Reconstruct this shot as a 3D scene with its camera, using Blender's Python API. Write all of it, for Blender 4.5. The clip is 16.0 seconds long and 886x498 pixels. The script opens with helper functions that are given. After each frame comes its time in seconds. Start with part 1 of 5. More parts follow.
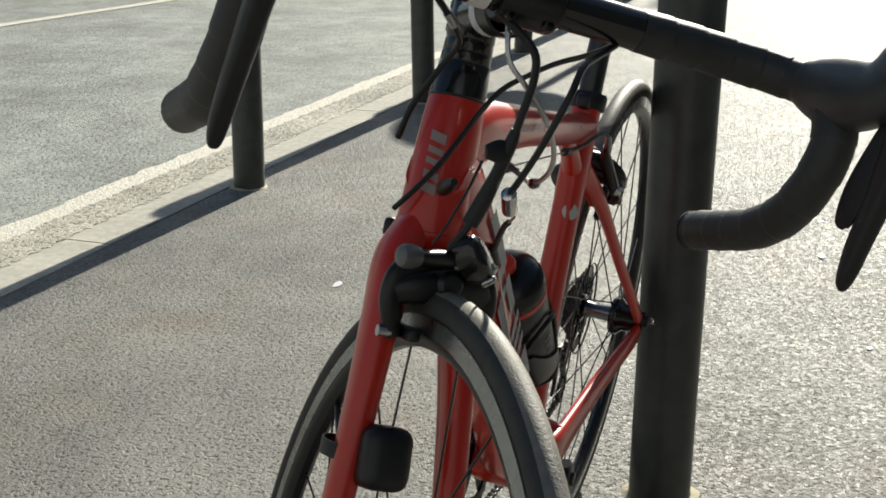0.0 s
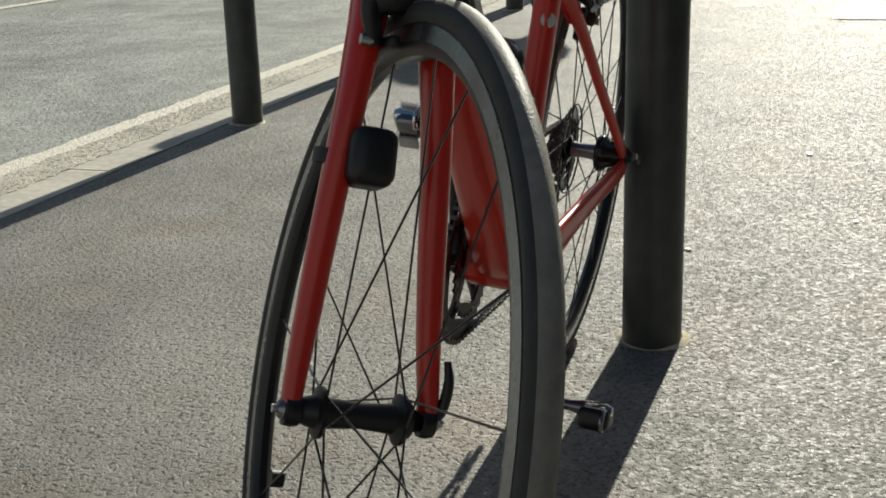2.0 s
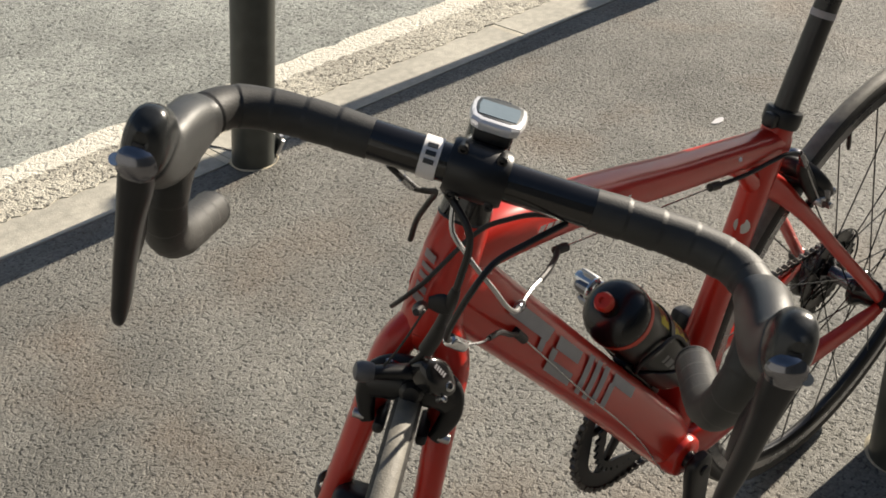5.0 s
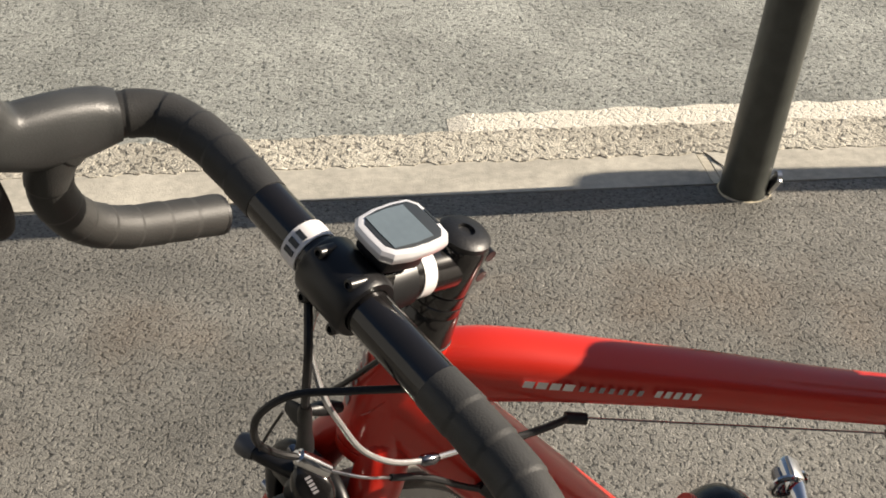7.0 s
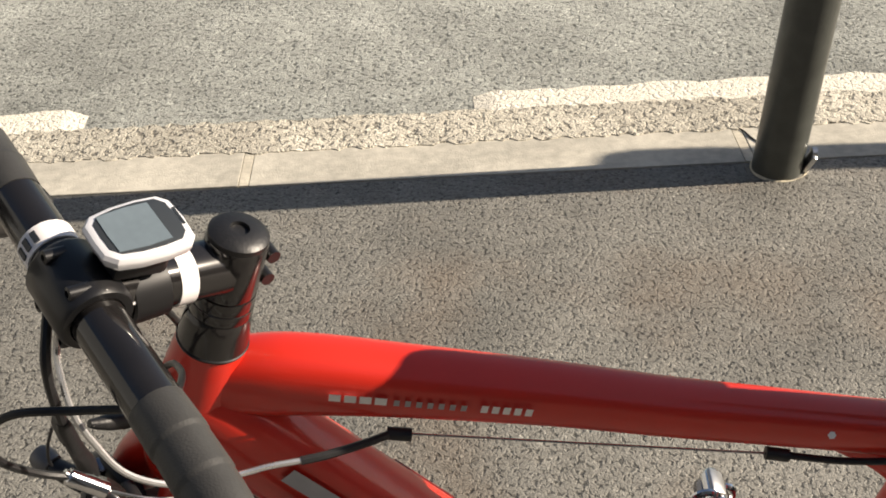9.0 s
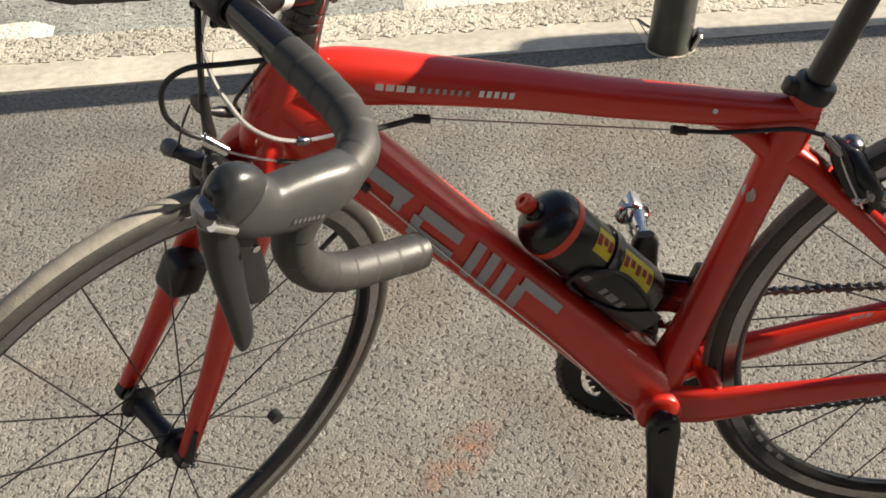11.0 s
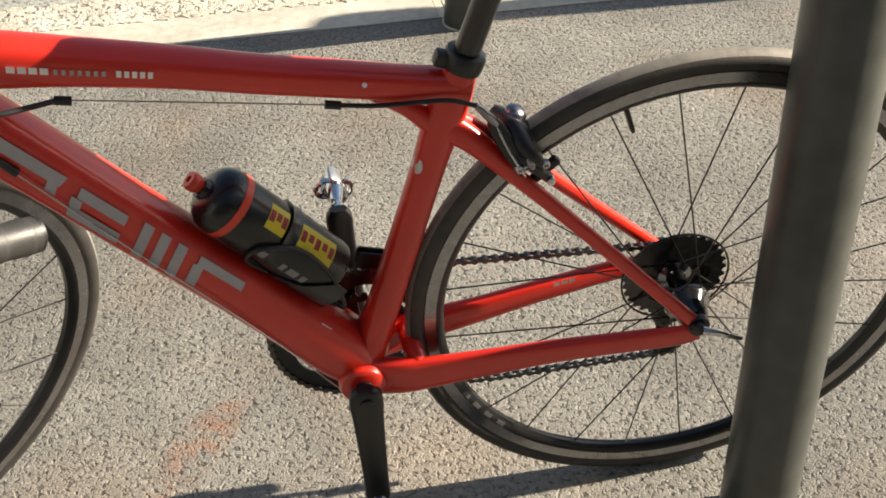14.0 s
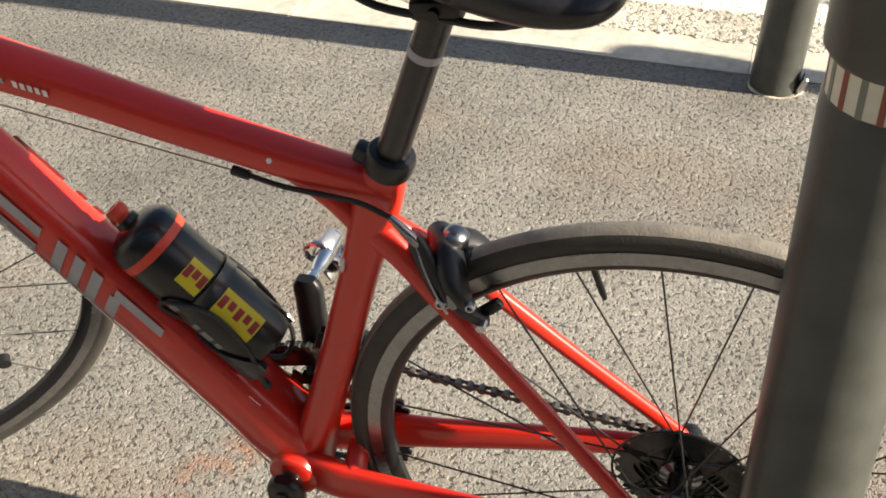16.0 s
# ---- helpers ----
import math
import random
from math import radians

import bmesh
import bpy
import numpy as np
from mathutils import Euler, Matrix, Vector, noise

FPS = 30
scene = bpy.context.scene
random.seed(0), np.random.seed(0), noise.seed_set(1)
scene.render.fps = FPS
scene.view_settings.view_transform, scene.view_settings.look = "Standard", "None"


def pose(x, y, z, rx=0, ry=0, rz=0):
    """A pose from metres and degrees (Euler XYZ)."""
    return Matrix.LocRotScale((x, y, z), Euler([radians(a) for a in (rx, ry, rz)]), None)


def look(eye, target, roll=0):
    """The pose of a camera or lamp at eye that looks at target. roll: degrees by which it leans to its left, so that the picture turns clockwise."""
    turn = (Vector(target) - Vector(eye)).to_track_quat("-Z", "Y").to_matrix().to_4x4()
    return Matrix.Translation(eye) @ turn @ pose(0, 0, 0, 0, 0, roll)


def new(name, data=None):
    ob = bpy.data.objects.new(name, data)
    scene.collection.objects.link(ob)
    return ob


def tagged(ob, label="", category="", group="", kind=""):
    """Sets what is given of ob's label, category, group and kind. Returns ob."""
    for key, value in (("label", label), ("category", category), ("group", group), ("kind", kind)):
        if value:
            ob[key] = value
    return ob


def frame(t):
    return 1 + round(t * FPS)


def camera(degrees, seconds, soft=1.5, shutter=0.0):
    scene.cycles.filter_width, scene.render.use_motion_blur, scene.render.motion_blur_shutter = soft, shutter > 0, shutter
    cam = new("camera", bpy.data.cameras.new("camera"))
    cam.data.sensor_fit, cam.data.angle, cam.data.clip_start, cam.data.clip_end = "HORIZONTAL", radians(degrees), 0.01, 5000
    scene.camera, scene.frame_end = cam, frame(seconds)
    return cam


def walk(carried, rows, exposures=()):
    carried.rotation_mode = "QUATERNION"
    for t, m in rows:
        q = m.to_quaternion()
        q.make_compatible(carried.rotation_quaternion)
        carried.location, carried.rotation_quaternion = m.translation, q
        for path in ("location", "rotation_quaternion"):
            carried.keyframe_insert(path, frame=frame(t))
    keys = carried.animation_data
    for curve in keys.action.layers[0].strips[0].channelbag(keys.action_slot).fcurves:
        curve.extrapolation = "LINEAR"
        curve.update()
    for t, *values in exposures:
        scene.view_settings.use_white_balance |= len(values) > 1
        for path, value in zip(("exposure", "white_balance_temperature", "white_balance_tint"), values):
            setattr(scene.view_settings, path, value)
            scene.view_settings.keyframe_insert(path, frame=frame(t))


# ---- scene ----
cam = camera(38.9, 16.0, soft=1.8)
PATH = [
    (0, (-1.694, -0.386, 0.944), (0.113, 0.246, 0.365), 0.7),
    (0.3, (-1.735, -0.418, 0.853), (0.066, 0.225, 0.28), -0.6),
    (0.5, (-1.766, -0.436, 0.807), (0.036, 0.201, 0.216), -1.0),
    (1, (-1.805, -0.455, 0.756), (-0.031, 0.203, 0.106), -1.8),
    (1.5, (-1.831, -0.459, 0.719), (-0.059, 0.177, 0.042), -2.3),
    (2, (-1.815, -0.446, 0.745), (-0.011, 0.193, 0.166), -1.7),
    (2.3, (-1.821, -0.464, 0.794), (0.016, 0.197, 0.329), -1.9),
    (2.5, (-1.811, -0.47, 0.829), (0.029, 0.193, 0.41), -2.0),
    (2.8, (-1.785, -0.463, 0.9), (0.057, 0.154, 0.432), -1.8),
    (3, (-1.752, -0.454, 1.008), (0.059, 0.146, 0.408), -2.8),
    (3.3, (-1.758, -0.47, 1.202), (0.021, 0.154, 0.479), -3.8),
    (3.5, (-1.744, -0.478, 1.267), (-0.047, 0.178, 0.438), -4.0),
    (4, (-1.675, -0.516, 1.287), (-0.125, 0.192, 0.269), -3.2),
    (4.5, (-1.558, -0.66, 1.305), (-0.202, 0.407, 0.293), -1.6),
    (4.7, (-1.499, -0.698, 1.303), (-0.225, 0.452, 0.276), -1.9),
    (6.8, (-0.869, -0.79, 1.287), (-0.6, 0.876, 0.214), 3.1),
    (7, (-0.821, -0.775, 1.29), (-0.666, 0.901, 0.21), 0.9),
    (7.5, (-0.658, -0.731, 1.274), (-0.723, 0.934, 0.17), -1.8),
    (8, (-0.599, -0.692, 1.254), (-0.732, 0.894, 0.04), -3.1),
    (8.2, (-0.614, -0.688, 1.236), (-0.684, 0.929, 0.063), -3.2),
    (10.3, (-0.600, -0.960, 1.287), (-0.603, 0.720, 0.194), -2.6),
    (10.5, (-0.620, -1.039, 1.287), (-0.599, 0.614, 0.165), -2.55),
    (10.8, (-0.674, -1.1, 1.282), (-0.614, 0.539, 0.127), -1.9),
    (11, (-0.721, -1.128, 1.275), (-0.597, 0.506, 0.127), -1.9),
    (11.5, (-0.809, -1.18, 1.281), (-0.549, 0.412, 0.103), -4.1),
    (12, (-0.812, -1.221, 1.282), (-0.514, 0.36, 0.094), -4.4),
    (12.5, (-0.753, -1.266, 1.283), (-0.426, 0.331, 0.124), -4.7),
    (13, (-0.653, -1.296, 1.287), (-0.39, 0.353, 0.174), -3.6),
    (13.5, (-0.579, -1.258, 1.291), (-0.298, 0.375, 0.172), -1.9),
    (14, (-0.47, -1.169, 1.273), (-0.217, 0.426, 0.093), -1.2),
    (14.5, (-0.351, -1.112, 1.286), (-0.238, 0.501, 0.108), -3.0),
    (15, (-0.169, -1.098, 1.27), (-0.34, 0.498, 0.085), -3.3),
    (15.2, (-0.126, -1.098, 1.282), (-0.36, 0.519, 0.093), -3.0),
    (15.5, (-0.068, -1.042, 1.272), (-0.318, 0.532, 0.065), -2.1),
    (16, (0.039, -0.886, 1.254), (-0.449, 0.636, 0.051), -0.6),
]
walk(cam, [(t, look(eye, target, roll)) for t, eye, target, roll in PATH],
     exposures=[(0.0, 0.62, 6350, 4), (0.7, 0.33, 6450, 4), (1.5, 0.22, 6550, 4), (2.5, 0.45, 6300, 4), (3.0, 0.24, 6450, 4), (3.5, 0.10, 6600, 5), (4.0, 0.15, 6700, 5), (4.7, 0.82, 6800, 9), (6.8, 0.78, 7000, 12), (8.2, 0.88, 7100, 13), (10.5, 1.08, 7100, 12), (12.5, 1.40, 7150, 11), (14.0, 1.47, 7150, 11), (16.0, 1.57, 7150, 12)])

# ---- daylight ----
SUN_ELEVATION, SUN_SIDE = 26.2, -0.5      # degrees; the sun stands over +x
sky_world = bpy.data.worlds.new("sky")
scene.world = sky_world
sky_world.use_nodes = True
sky_nodes = sky_world.node_tree.nodes
sky_tex = sky_nodes.new("ShaderNodeTexSky")
sky_tex.sky_type = "NISHITA"
sky_tex.sun_disc = False
sky_tex.sun_elevation = radians(SUN_ELEVATION)
sky_tex.sun_rotation = radians(90 - SUN_SIDE)
sky_world.node_tree.links.new(sky_tex.outputs[0], sky_nodes["Background"].inputs[0])
sky_nodes["Background"].inputs[1].default_value = 0.056

sun_data = bpy.data.lights.new("sun", "SUN")
sun_data.energy, sun_data.angle, sun_data.color = 5.0, radians(0.55), (1.0, 0.92, 0.80)
sun = new("sun", sun_data)
sun_way = Vector((math.cos(radians(SUN_ELEVATION)) * math.cos(radians(SUN_SIDE)),
                  math.cos(radians(SUN_ELEVATION)) * math.sin(radians(SUN_SIDE)),
                  math.sin(radians(SUN_ELEVATION))))
sun.matrix_world = look(sun_way * 40, (0, 0, 0))

# ---- materials ----
def material(name, colour=(0.5, 0.5, 0.5), rough=0.5, metal=0.0, grain=0.0, grain_scale=60.0,
             bump=0.0, bump_scale=200.0, spec=0.5, coat=0.0):
    """A painted, moulded or metal surface with two scales of variation."""
    m = bpy.data.materials.new(name)
    m.use_nodes = True
    nt = m.node_tree
    b = nt.nodes["Principled BSDF"]
    b.inputs["Roughness"].default_value = rough
    b.inputs["Metallic"].default_value = metal
    b.inputs["Specular IOR Level"].default_value = spec
    b.inputs["Coat Weight"].default_value = coat
    b.inputs["Coat Roughness"].default_value = 0.12
    b.inputs["Base Color"].default_value = (*colour, 1)
    coord = nt.nodes.new("ShaderNodeTexCoord")
    if grain:
        fine = nt.nodes.new("ShaderNodeTexNoise")
        fine.inputs["Scale"].default_value = grain_scale
        fine.inputs["Detail"].default_value = 6
        broad = nt.nodes.new("ShaderNodeTexNoise")
        broad.inputs["Scale"].default_value = grain_scale / 9
        broad.inputs["Detail"].default_value = 3
        both = nt.nodes.new("ShaderNodeMath")
        both.operation = "ADD"
        ramp = nt.nodes.new("ShaderNodeMapRange")
        ramp.inputs["From Min"].default_value, ramp.inputs["From Max"].default_value = 0.7, 1.3
        ramp.inputs["To Min"].default_value, ramp.inputs["To Max"].default_value = 1 - grain, 1 + grain
        mix = nt.nodes.new("ShaderNodeVectorMath")
        mix.operation = "SCALE"
        mix.inputs[0].default_value = colour
        for tex in (fine, broad):
            nt.links.new(coord.outputs["Object"], tex.inputs["Vector"])
        nt.links.new(fine.outputs["Fac"], both.inputs[0])
        nt.links.new(broad.outputs["Fac"], both.inputs[1])
        nt.links.new(both.outputs[0], ramp.inputs["Value"])
        nt.links.new(ramp.outputs[0], mix.inputs["Scale"])
        nt.links.new(mix.outputs[0], b.inputs["Base Color"])
        r2 = nt.nodes.new("ShaderNodeMapRange")
        r2.inputs["From Min"].default_value, r2.inputs["From Max"].default_value = 0.3, 0.7
        r2.inputs["To Min"].default_value, r2.inputs["To Max"].default_value = max(rough - 0.08, 0.02), min(rough + 0.1, 1)
        nt.links.new(broad.outputs["Fac"], r2.inputs["Value"])
        nt.links.new(r2.outputs[0], b.inputs["Roughness"])
    if bump:
        tex = nt.nodes.new("ShaderNodeTexNoise")
        tex.inputs["Scale"].default_value = bump_scale
        tex.inputs["Detail"].default_value = 4
        bn = nt.nodes.new("ShaderNodeBump")
        bn.inputs["Strength"].default_value = bump
        bn.inputs["Distance"].default_value = 0.002
        nt.links.new(coord.outputs["Object"], tex.inputs["Vector"])
        nt.links.new(tex.outputs["Fac"], bn.inputs["Height"])
        nt.links.new(bn.outputs[0], b.inputs["Normal"])
    return m


def asphalt(name, dark, light, chip=150.0, relief=1.0, rough=0.75, wear=0.25, spec=0.3, paint=None, cover=0.5, rust=False):
    """Bound aggregate: pale and dark chips in a dark binder, with worn and dirty patches."""
    m = bpy.data.materials.new(name)
    m.use_nodes = True
    nt, link = m.node_tree, m.node_tree.links.new
    b = nt.nodes["Principled BSDF"]
    coord = nt.nodes.new("ShaderNodeTexCoord")

    def tex(kind, scale, **more):
        n = nt.nodes.new(kind)
        n.inputs["Scale"].default_value = scale
        for key, value in more.items():
            n.inputs[key].default_value = value
        link(warp.outputs[0] if kind == "ShaderNodeTexVoronoi" else coord.outputs["Object"], n.inputs["Vector"])
        return n

    def rng(source, a, z, lo, hi):
        n = nt.nodes.new("ShaderNodeMapRange")
        for key, value in (("From Min", a), ("From Max", z), ("To Min", lo), ("To Max", hi)):
            n.inputs[key].default_value = value
        link(source, n.inputs["Value"])
        return n.outputs[0]

    def mul(p, q):
        n = nt.nodes.new("ShaderNodeMath")
        n.operation = "MULTIPLY"
        link(p, n.inputs[0])
        link(q, n.inputs[1])
        return n.outputs[0]

    jitter = nt.nodes.new("ShaderNodeTexNoise")
    jitter.inputs["Scale"].default_value = chip * 0.9
    link(coord.outputs["Object"], jitter.inputs["Vector"])
    warp = nt.nodes.new("ShaderNodeVectorMath")
    warp.operation = "MULTIPLY_ADD"
    link(jitter.outputs["Color"], warp.inputs[0])
    warp.inputs[1].default_value = (0.9 / chip,) * 3
    link(coord.outputs["Object"], warp.inputs[2])
    cells = tex("ShaderNodeTexVoronoi", chip, Randomness=1.0)
    small = tex("ShaderNodeTexVoronoi", chip * 2.3, Randomness=1.0)
    patch = tex("ShaderNodeTexNoise", 1.7, Detail=6.0)
    stain = tex("ShaderNodeTexNoise", 7.0, Detail=5.0)
    split = nt.nodes.new("ShaderNodeSeparateColor")
    link(cells.outputs["Color"], split.inputs[0])
    chip_tone = rng(split.outputs[0], 0.0, 1.0, 0.68, 1.0)
    gap = rng(cells.outputs["Distance"], 0.52, 0.82, 1.0, 0.40)
    gap2 = rng(small.outputs["Distance"], 0.4, 0.85, 1.0, 0.72)
    pit = rng(tex("ShaderNodeTexNoise", chip * 0.42, Detail=3.0).outputs["Fac"], 0.40, 0.58, 0.0, 1.0)
    deep = nt.nodes.new("ShaderNodeMix")
    link(pit, deep.inputs["Factor"])
    deep.inputs["A"].default_value = 1.0
    link(gap, deep.inputs["B"])
    gap = deep.outputs["Result"]
    lumps = tex("ShaderNodeTexNoise", chip * 0.66, Detail=2.0, Roughness=0.55)
    hollow = rng(lumps.outputs["Fac"], 0.355, 0.405, 0.22, 1.0)
    speck = nt.nodes.new("ShaderNodeMath")
    speck.operation = "ADD"
    link(mul(mul(mul(chip_tone, gap), gap2), hollow), speck.inputs[0])
    link(rng(split.outputs[1], 0.93, 0.97, 0.0, 0.35), speck.inputs[1])
    tone = speck.outputs[0]
    mix = nt.nodes.new("ShaderNodeMix")
    mix.data_type = "RGBA"
    mix.inputs["A"].default_value = (*dark, 1)
    mix.inputs["B"].default_value = (*light, 1)
    mix.clamp_factor = False
    link(tone, mix.inputs["Factor"])
    scale = nt.nodes.new("ShaderNodeVectorMath")
    scale.operation = "SCALE"
    link(mix.outputs["Result"], scale.inputs[0])
    link(mul(rng(patch.outputs["Fac"], 0.3, 0.7, 1 - wear, 1 + wear), rng(stain.outputs["Fac"], 0.3, 0.7, 0.86, 1.14)), scale.inputs["Scale"])
    last = scale.outputs[0]

    def over(fac, colour, below):
        n = nt.nodes.new("ShaderNodeMix")
        n.data_type = "RGBA"
        link(fac, n.inputs["Factor"])
        link(below, n.inputs["A"])
        n.inputs["B"].default_value = (*colour, 1)
        return n.outputs["Result"]

    if paint:
        # worn paint holds on the tops of the chips and is gone in the hollows
        flake = tex("ShaderNodeTexNoise", 22.0, Detail=8.0, Roughness=0.7)
        hold = nt.nodes.new("ShaderNodeMath")
        hold.operation = "MULTIPLY_ADD"
        link(gap, hold.inputs[0])
        hold.inputs[1].default_value = 0.35
        link(flake.outputs["Fac"], hold.inputs[2])
        last = over(rng(hold.outputs[0], 0.98 - cover * 0.55, 1.10 - cover * 0.55, 0.0, 0.95), paint, last)
    if rust:
        # a rusty run of old liquid, and faint brown tinges all over
        place = nt.nodes.new("ShaderNodeMapping")
        place.vector_type = "TEXTURE"
        link(nt.nodes.new("ShaderNodeNewGeometry").outputs["Position"], place.inputs["Vector"])
        place.inputs["Location"].default_value = (-0.618, 0.150, 0)
        place.inputs["Rotation"].default_value = (0, 0, radians(57.0))
        place.inputs["Scale"].default_value = (0.15, 0.045, 1)
        length = nt.nodes.new("ShaderNodeVectorMath")
        length.operation = "LENGTH"
        link(place.outputs[0], length.inputs[0])
        blot = tex("ShaderNodeTexNoise", 38.0, Detail=6.0, Roughness=0.7)
        last = over(mul(rng(length.outputs["Value"], 0.15, 1.05, 0.95, 0.0), rng(blot.outputs["Fac"], 0.40, 0.62, 0.0, 0.75)), (0.27, 0.105, 0.045), last)
        tinge = tex("ShaderNodeTexNoise", 3.1, Detail=5.0)
        last = over(rng(tinge.outputs["Fac"], 0.52, 0.75, 0.0, 0.30), (0.24, 0.15, 0.085), last)
    link(last, b.inputs["Base Color"])
    link(rng(split.outputs[1], 0, 1, rough - 0.16, rough + 0.2), b.inputs["Roughness"])
    b.inputs["Specular IOR Level"].default_value = spec
    bn = nt.nodes.new("ShaderNodeBump")
    bn.inputs["Strength"].default_value = relief
    bn.inputs["Distance"].default_value = 0.6 / chip
    uneven = nt.nodes.new("ShaderNodeMath")
    uneven.operation = "ADD"
    link(mul(mul(rng(split.outputs[2], 0, 1, 0.45, 1.0), gap), gap2), uneven.inputs[0])
    link(rng(lumps.outputs["Fac"], 0.34, 0.47, 0.0, 0.8), uneven.inputs[1])
    link(uneven.outputs[0], bn.inputs["Height"])
    link(bn.outputs[0], b.inputs["Normal"])
    return m


PAVING = asphalt("pavement_asphalt", (0.053, 0.051, 0.045), (0.238, 0.231, 0.206), chip=156.0, relief=0.76, rough=0.66, spec=0.42, rust=True)
ROAD = asphalt("road_asphalt", (0.076, 0.080, 0.073), (0.400, 0.412, 0.378), chip=115.0, relief=0.5)
ROUGH_EDGE = asphalt("broken_asphalt", (0.18, 0.167, 0.138), (0.59, 0.553, 0.465), chip=95.0, relief=0.8, wear=0.3)
CONCRETE = material("kerb_concrete", (0.47, 0.445, 0.38), 0.85, grain=0.22, grain_scale=45, bump=0.5, bump_scale=260)
SAND = material("pale_mortar", (0.55, 0.49, 0.36), 0.9, grain=0.3, grain_scale=90, bump=0.7, bump_scale=200)
MORTAR = material("kerb_mortar", (0.53, 0.49, 0.40), 0.9, grain=0.25, grain_scale=70, bump=0.6, bump_scale=240)
POST_PAINT = material("post_paint", (0.052, 0.056, 0.050), 0.38, grain=0.3, grain_scale=25, bump=0.12, bump_scale=120)
STEEL = material("steel", (0.55, 0.55, 0.56), 0.28, metal=1.0, grain=0.12, grain_scale=80)
CHROME = material("polished_steel", (0.72, 0.72, 0.73), 0.13, metal=1.0, grain=0.05, grain_scale=60)
ALLOY = material("brushed_alloy", (0.50, 0.50, 0.50), 0.36, metal=1.0, grain=0.15, grain_scale=120)
HOUSING = material("silver_housing", (0.55, 0.55, 0.55), 0.27, metal=0.8, grain=0.1, grain_scale=90)
TRACK = material("brake_track", (0.30, 0.30, 0.31), 0.27, metal=1.0, grain=0.15, grain_scale=160)
RED = material("red_paint", (0.58, 0.023, 0.012), 0.34, grain=0.06, grain_scale=14, bump=0.02, bump_scale=500, spec=0.4, coat=0.45)
DECAL = material("silver_decal", (0.36, 0.35, 0.37), 0.5, grain=0.08, grain_scale=70)
HEAD_MARK = material("pale_head_mark", (0.34, 0.27, 0.26), 0.5)
LEVER_BODY = material("lever_housing", (0.024, 0.026, 0.027), 0.27, grain=0.2, grain_scale=40, bump=0.06, bump_scale=500)
THREAD = material("dark_thread", (0.03, 0.03, 0.03), 0.6)
WHITE_DECAL = material("white_decal", (0.80, 0.78, 0.78), 0.5, grain=0.03, grain_scale=70)
BLACK = material("black_anodised", (0.008, 0.008, 0.009), 0.33, grain=0.25, grain_scale=50, spec=0.5)
MATT_BLACK = material("black_plastic", (0.010, 0.010, 0.011), 0.46, grain=0.25, grain_scale=60, bump=0.1, bump_scale=400)
CARBON = material("black_carbon", (0.014, 0.014, 0.015), 0.3, grain=0.2, grain_scale=80, coat=0.2)
TYRE = material("tyre_rubber", (0.034, 0.032, 0.029), 0.62, grain=0.3, grain_scale=70, bump=0.25, bump_scale=420)
TREAD = material("worn_tread_rubber", (0.20, 0.187, 0.16), 0.6, grain=0.25, grain_scale=90, bump=0.3, bump_scale=500)
TAPE = material("bar_tape", (0.036, 0.0355, 0.034), 0.50, grain=0.16, grain_scale=70, bump=0.15, bump_scale=700)
HOOD = material("hood_rubber", (0.048, 0.0495, 0.0495), 0.40, grain=0.2, grain_scale=40, bump=0.12, bump_scale=700)
LEVER = material("lever_alloy", (0.022, 0.022, 0.024), 0.36, metal=0.3, grain=0.15, grain_scale=60)
CASE = material("silver_plastic", (0.80, 0.80, 0.83), 0.22, metal=0.25, grain=0.05, grain_scale=60)
SCREEN = material("lcd_screen", (0.13, 0.165, 0.19), 0.10, grain=0.06, grain_scale=200)
DARK_CHROME = material("dark_chrome", (0.22, 0.22, 0.24), 0.16, metal=1.0, grain=0.08, grain_scale=60)
GLOSS_BLACK = material("gloss_black", (0.012, 0.011, 0.011), 0.16, grain=0.15, grain_scale=40, coat=0.4)
BAR_GREEN = material("grey_green_bar", (0.20, 0.21, 0.16), 0.5)
BAR_BROWN = material("brown_bar", (0.26, 0.07, 0.045), 0.5)
BRAKE_GREY = material("worn_grey_alloy", (0.16, 0.16, 0.165), 0.45, metal=0.3, grain=0.2, bump=0.1)
DULL_INK = material("dull_grey_ink", (0.20, 0.20, 0.20), 0.5, grain=0.25, grain_scale=120)
HOOD_MARK = material("hood_mark_grey", (0.11, 0.11, 0.11), 0.4)
DARK_INK = material("dark_ink", (0.03, 0.035, 0.04), 0.4)
SPOKE = material("dark_spoke", (0.05, 0.05, 0.05), 0.3, metal=0.8, grain=0.1, grain_scale=40)
COG = material("dark_sprocket_steel", (0.075, 0.072, 0.070), 0.34, metal=0.8, grain=0.3, grain_scale=120)
CHAIN = material("oily_chain", (0.13, 0.122, 0.115), 0.38, metal=0.9, grain=0.35, grain_scale=150)
BOTTLE = material("bottle_plastic", (0.007, 0.0075, 0.008), 0.30, grain=0.2, grain_scale=60)
BOTTLE_RED = material("red_plastic", (0.60, 0.045, 0.02), 0.42, grain=0.08, grain_scale=60)
YELLOW = material("yellow_label", (0.62, 0.50, 0.02), 0.45, grain=0.06, grain_scale=60)
MAROON = material("maroon_ink", (0.28, 0.02, 0.02), 0.5)
LINE_PAINT = asphalt("worn_line_paint", (0.15, 0.14, 0.12), (0.5, 0.47, 0.40), chip=105.0, relief=0.6, wear=0.12, paint=(0.76, 0.72, 0.62), cover=1.12)
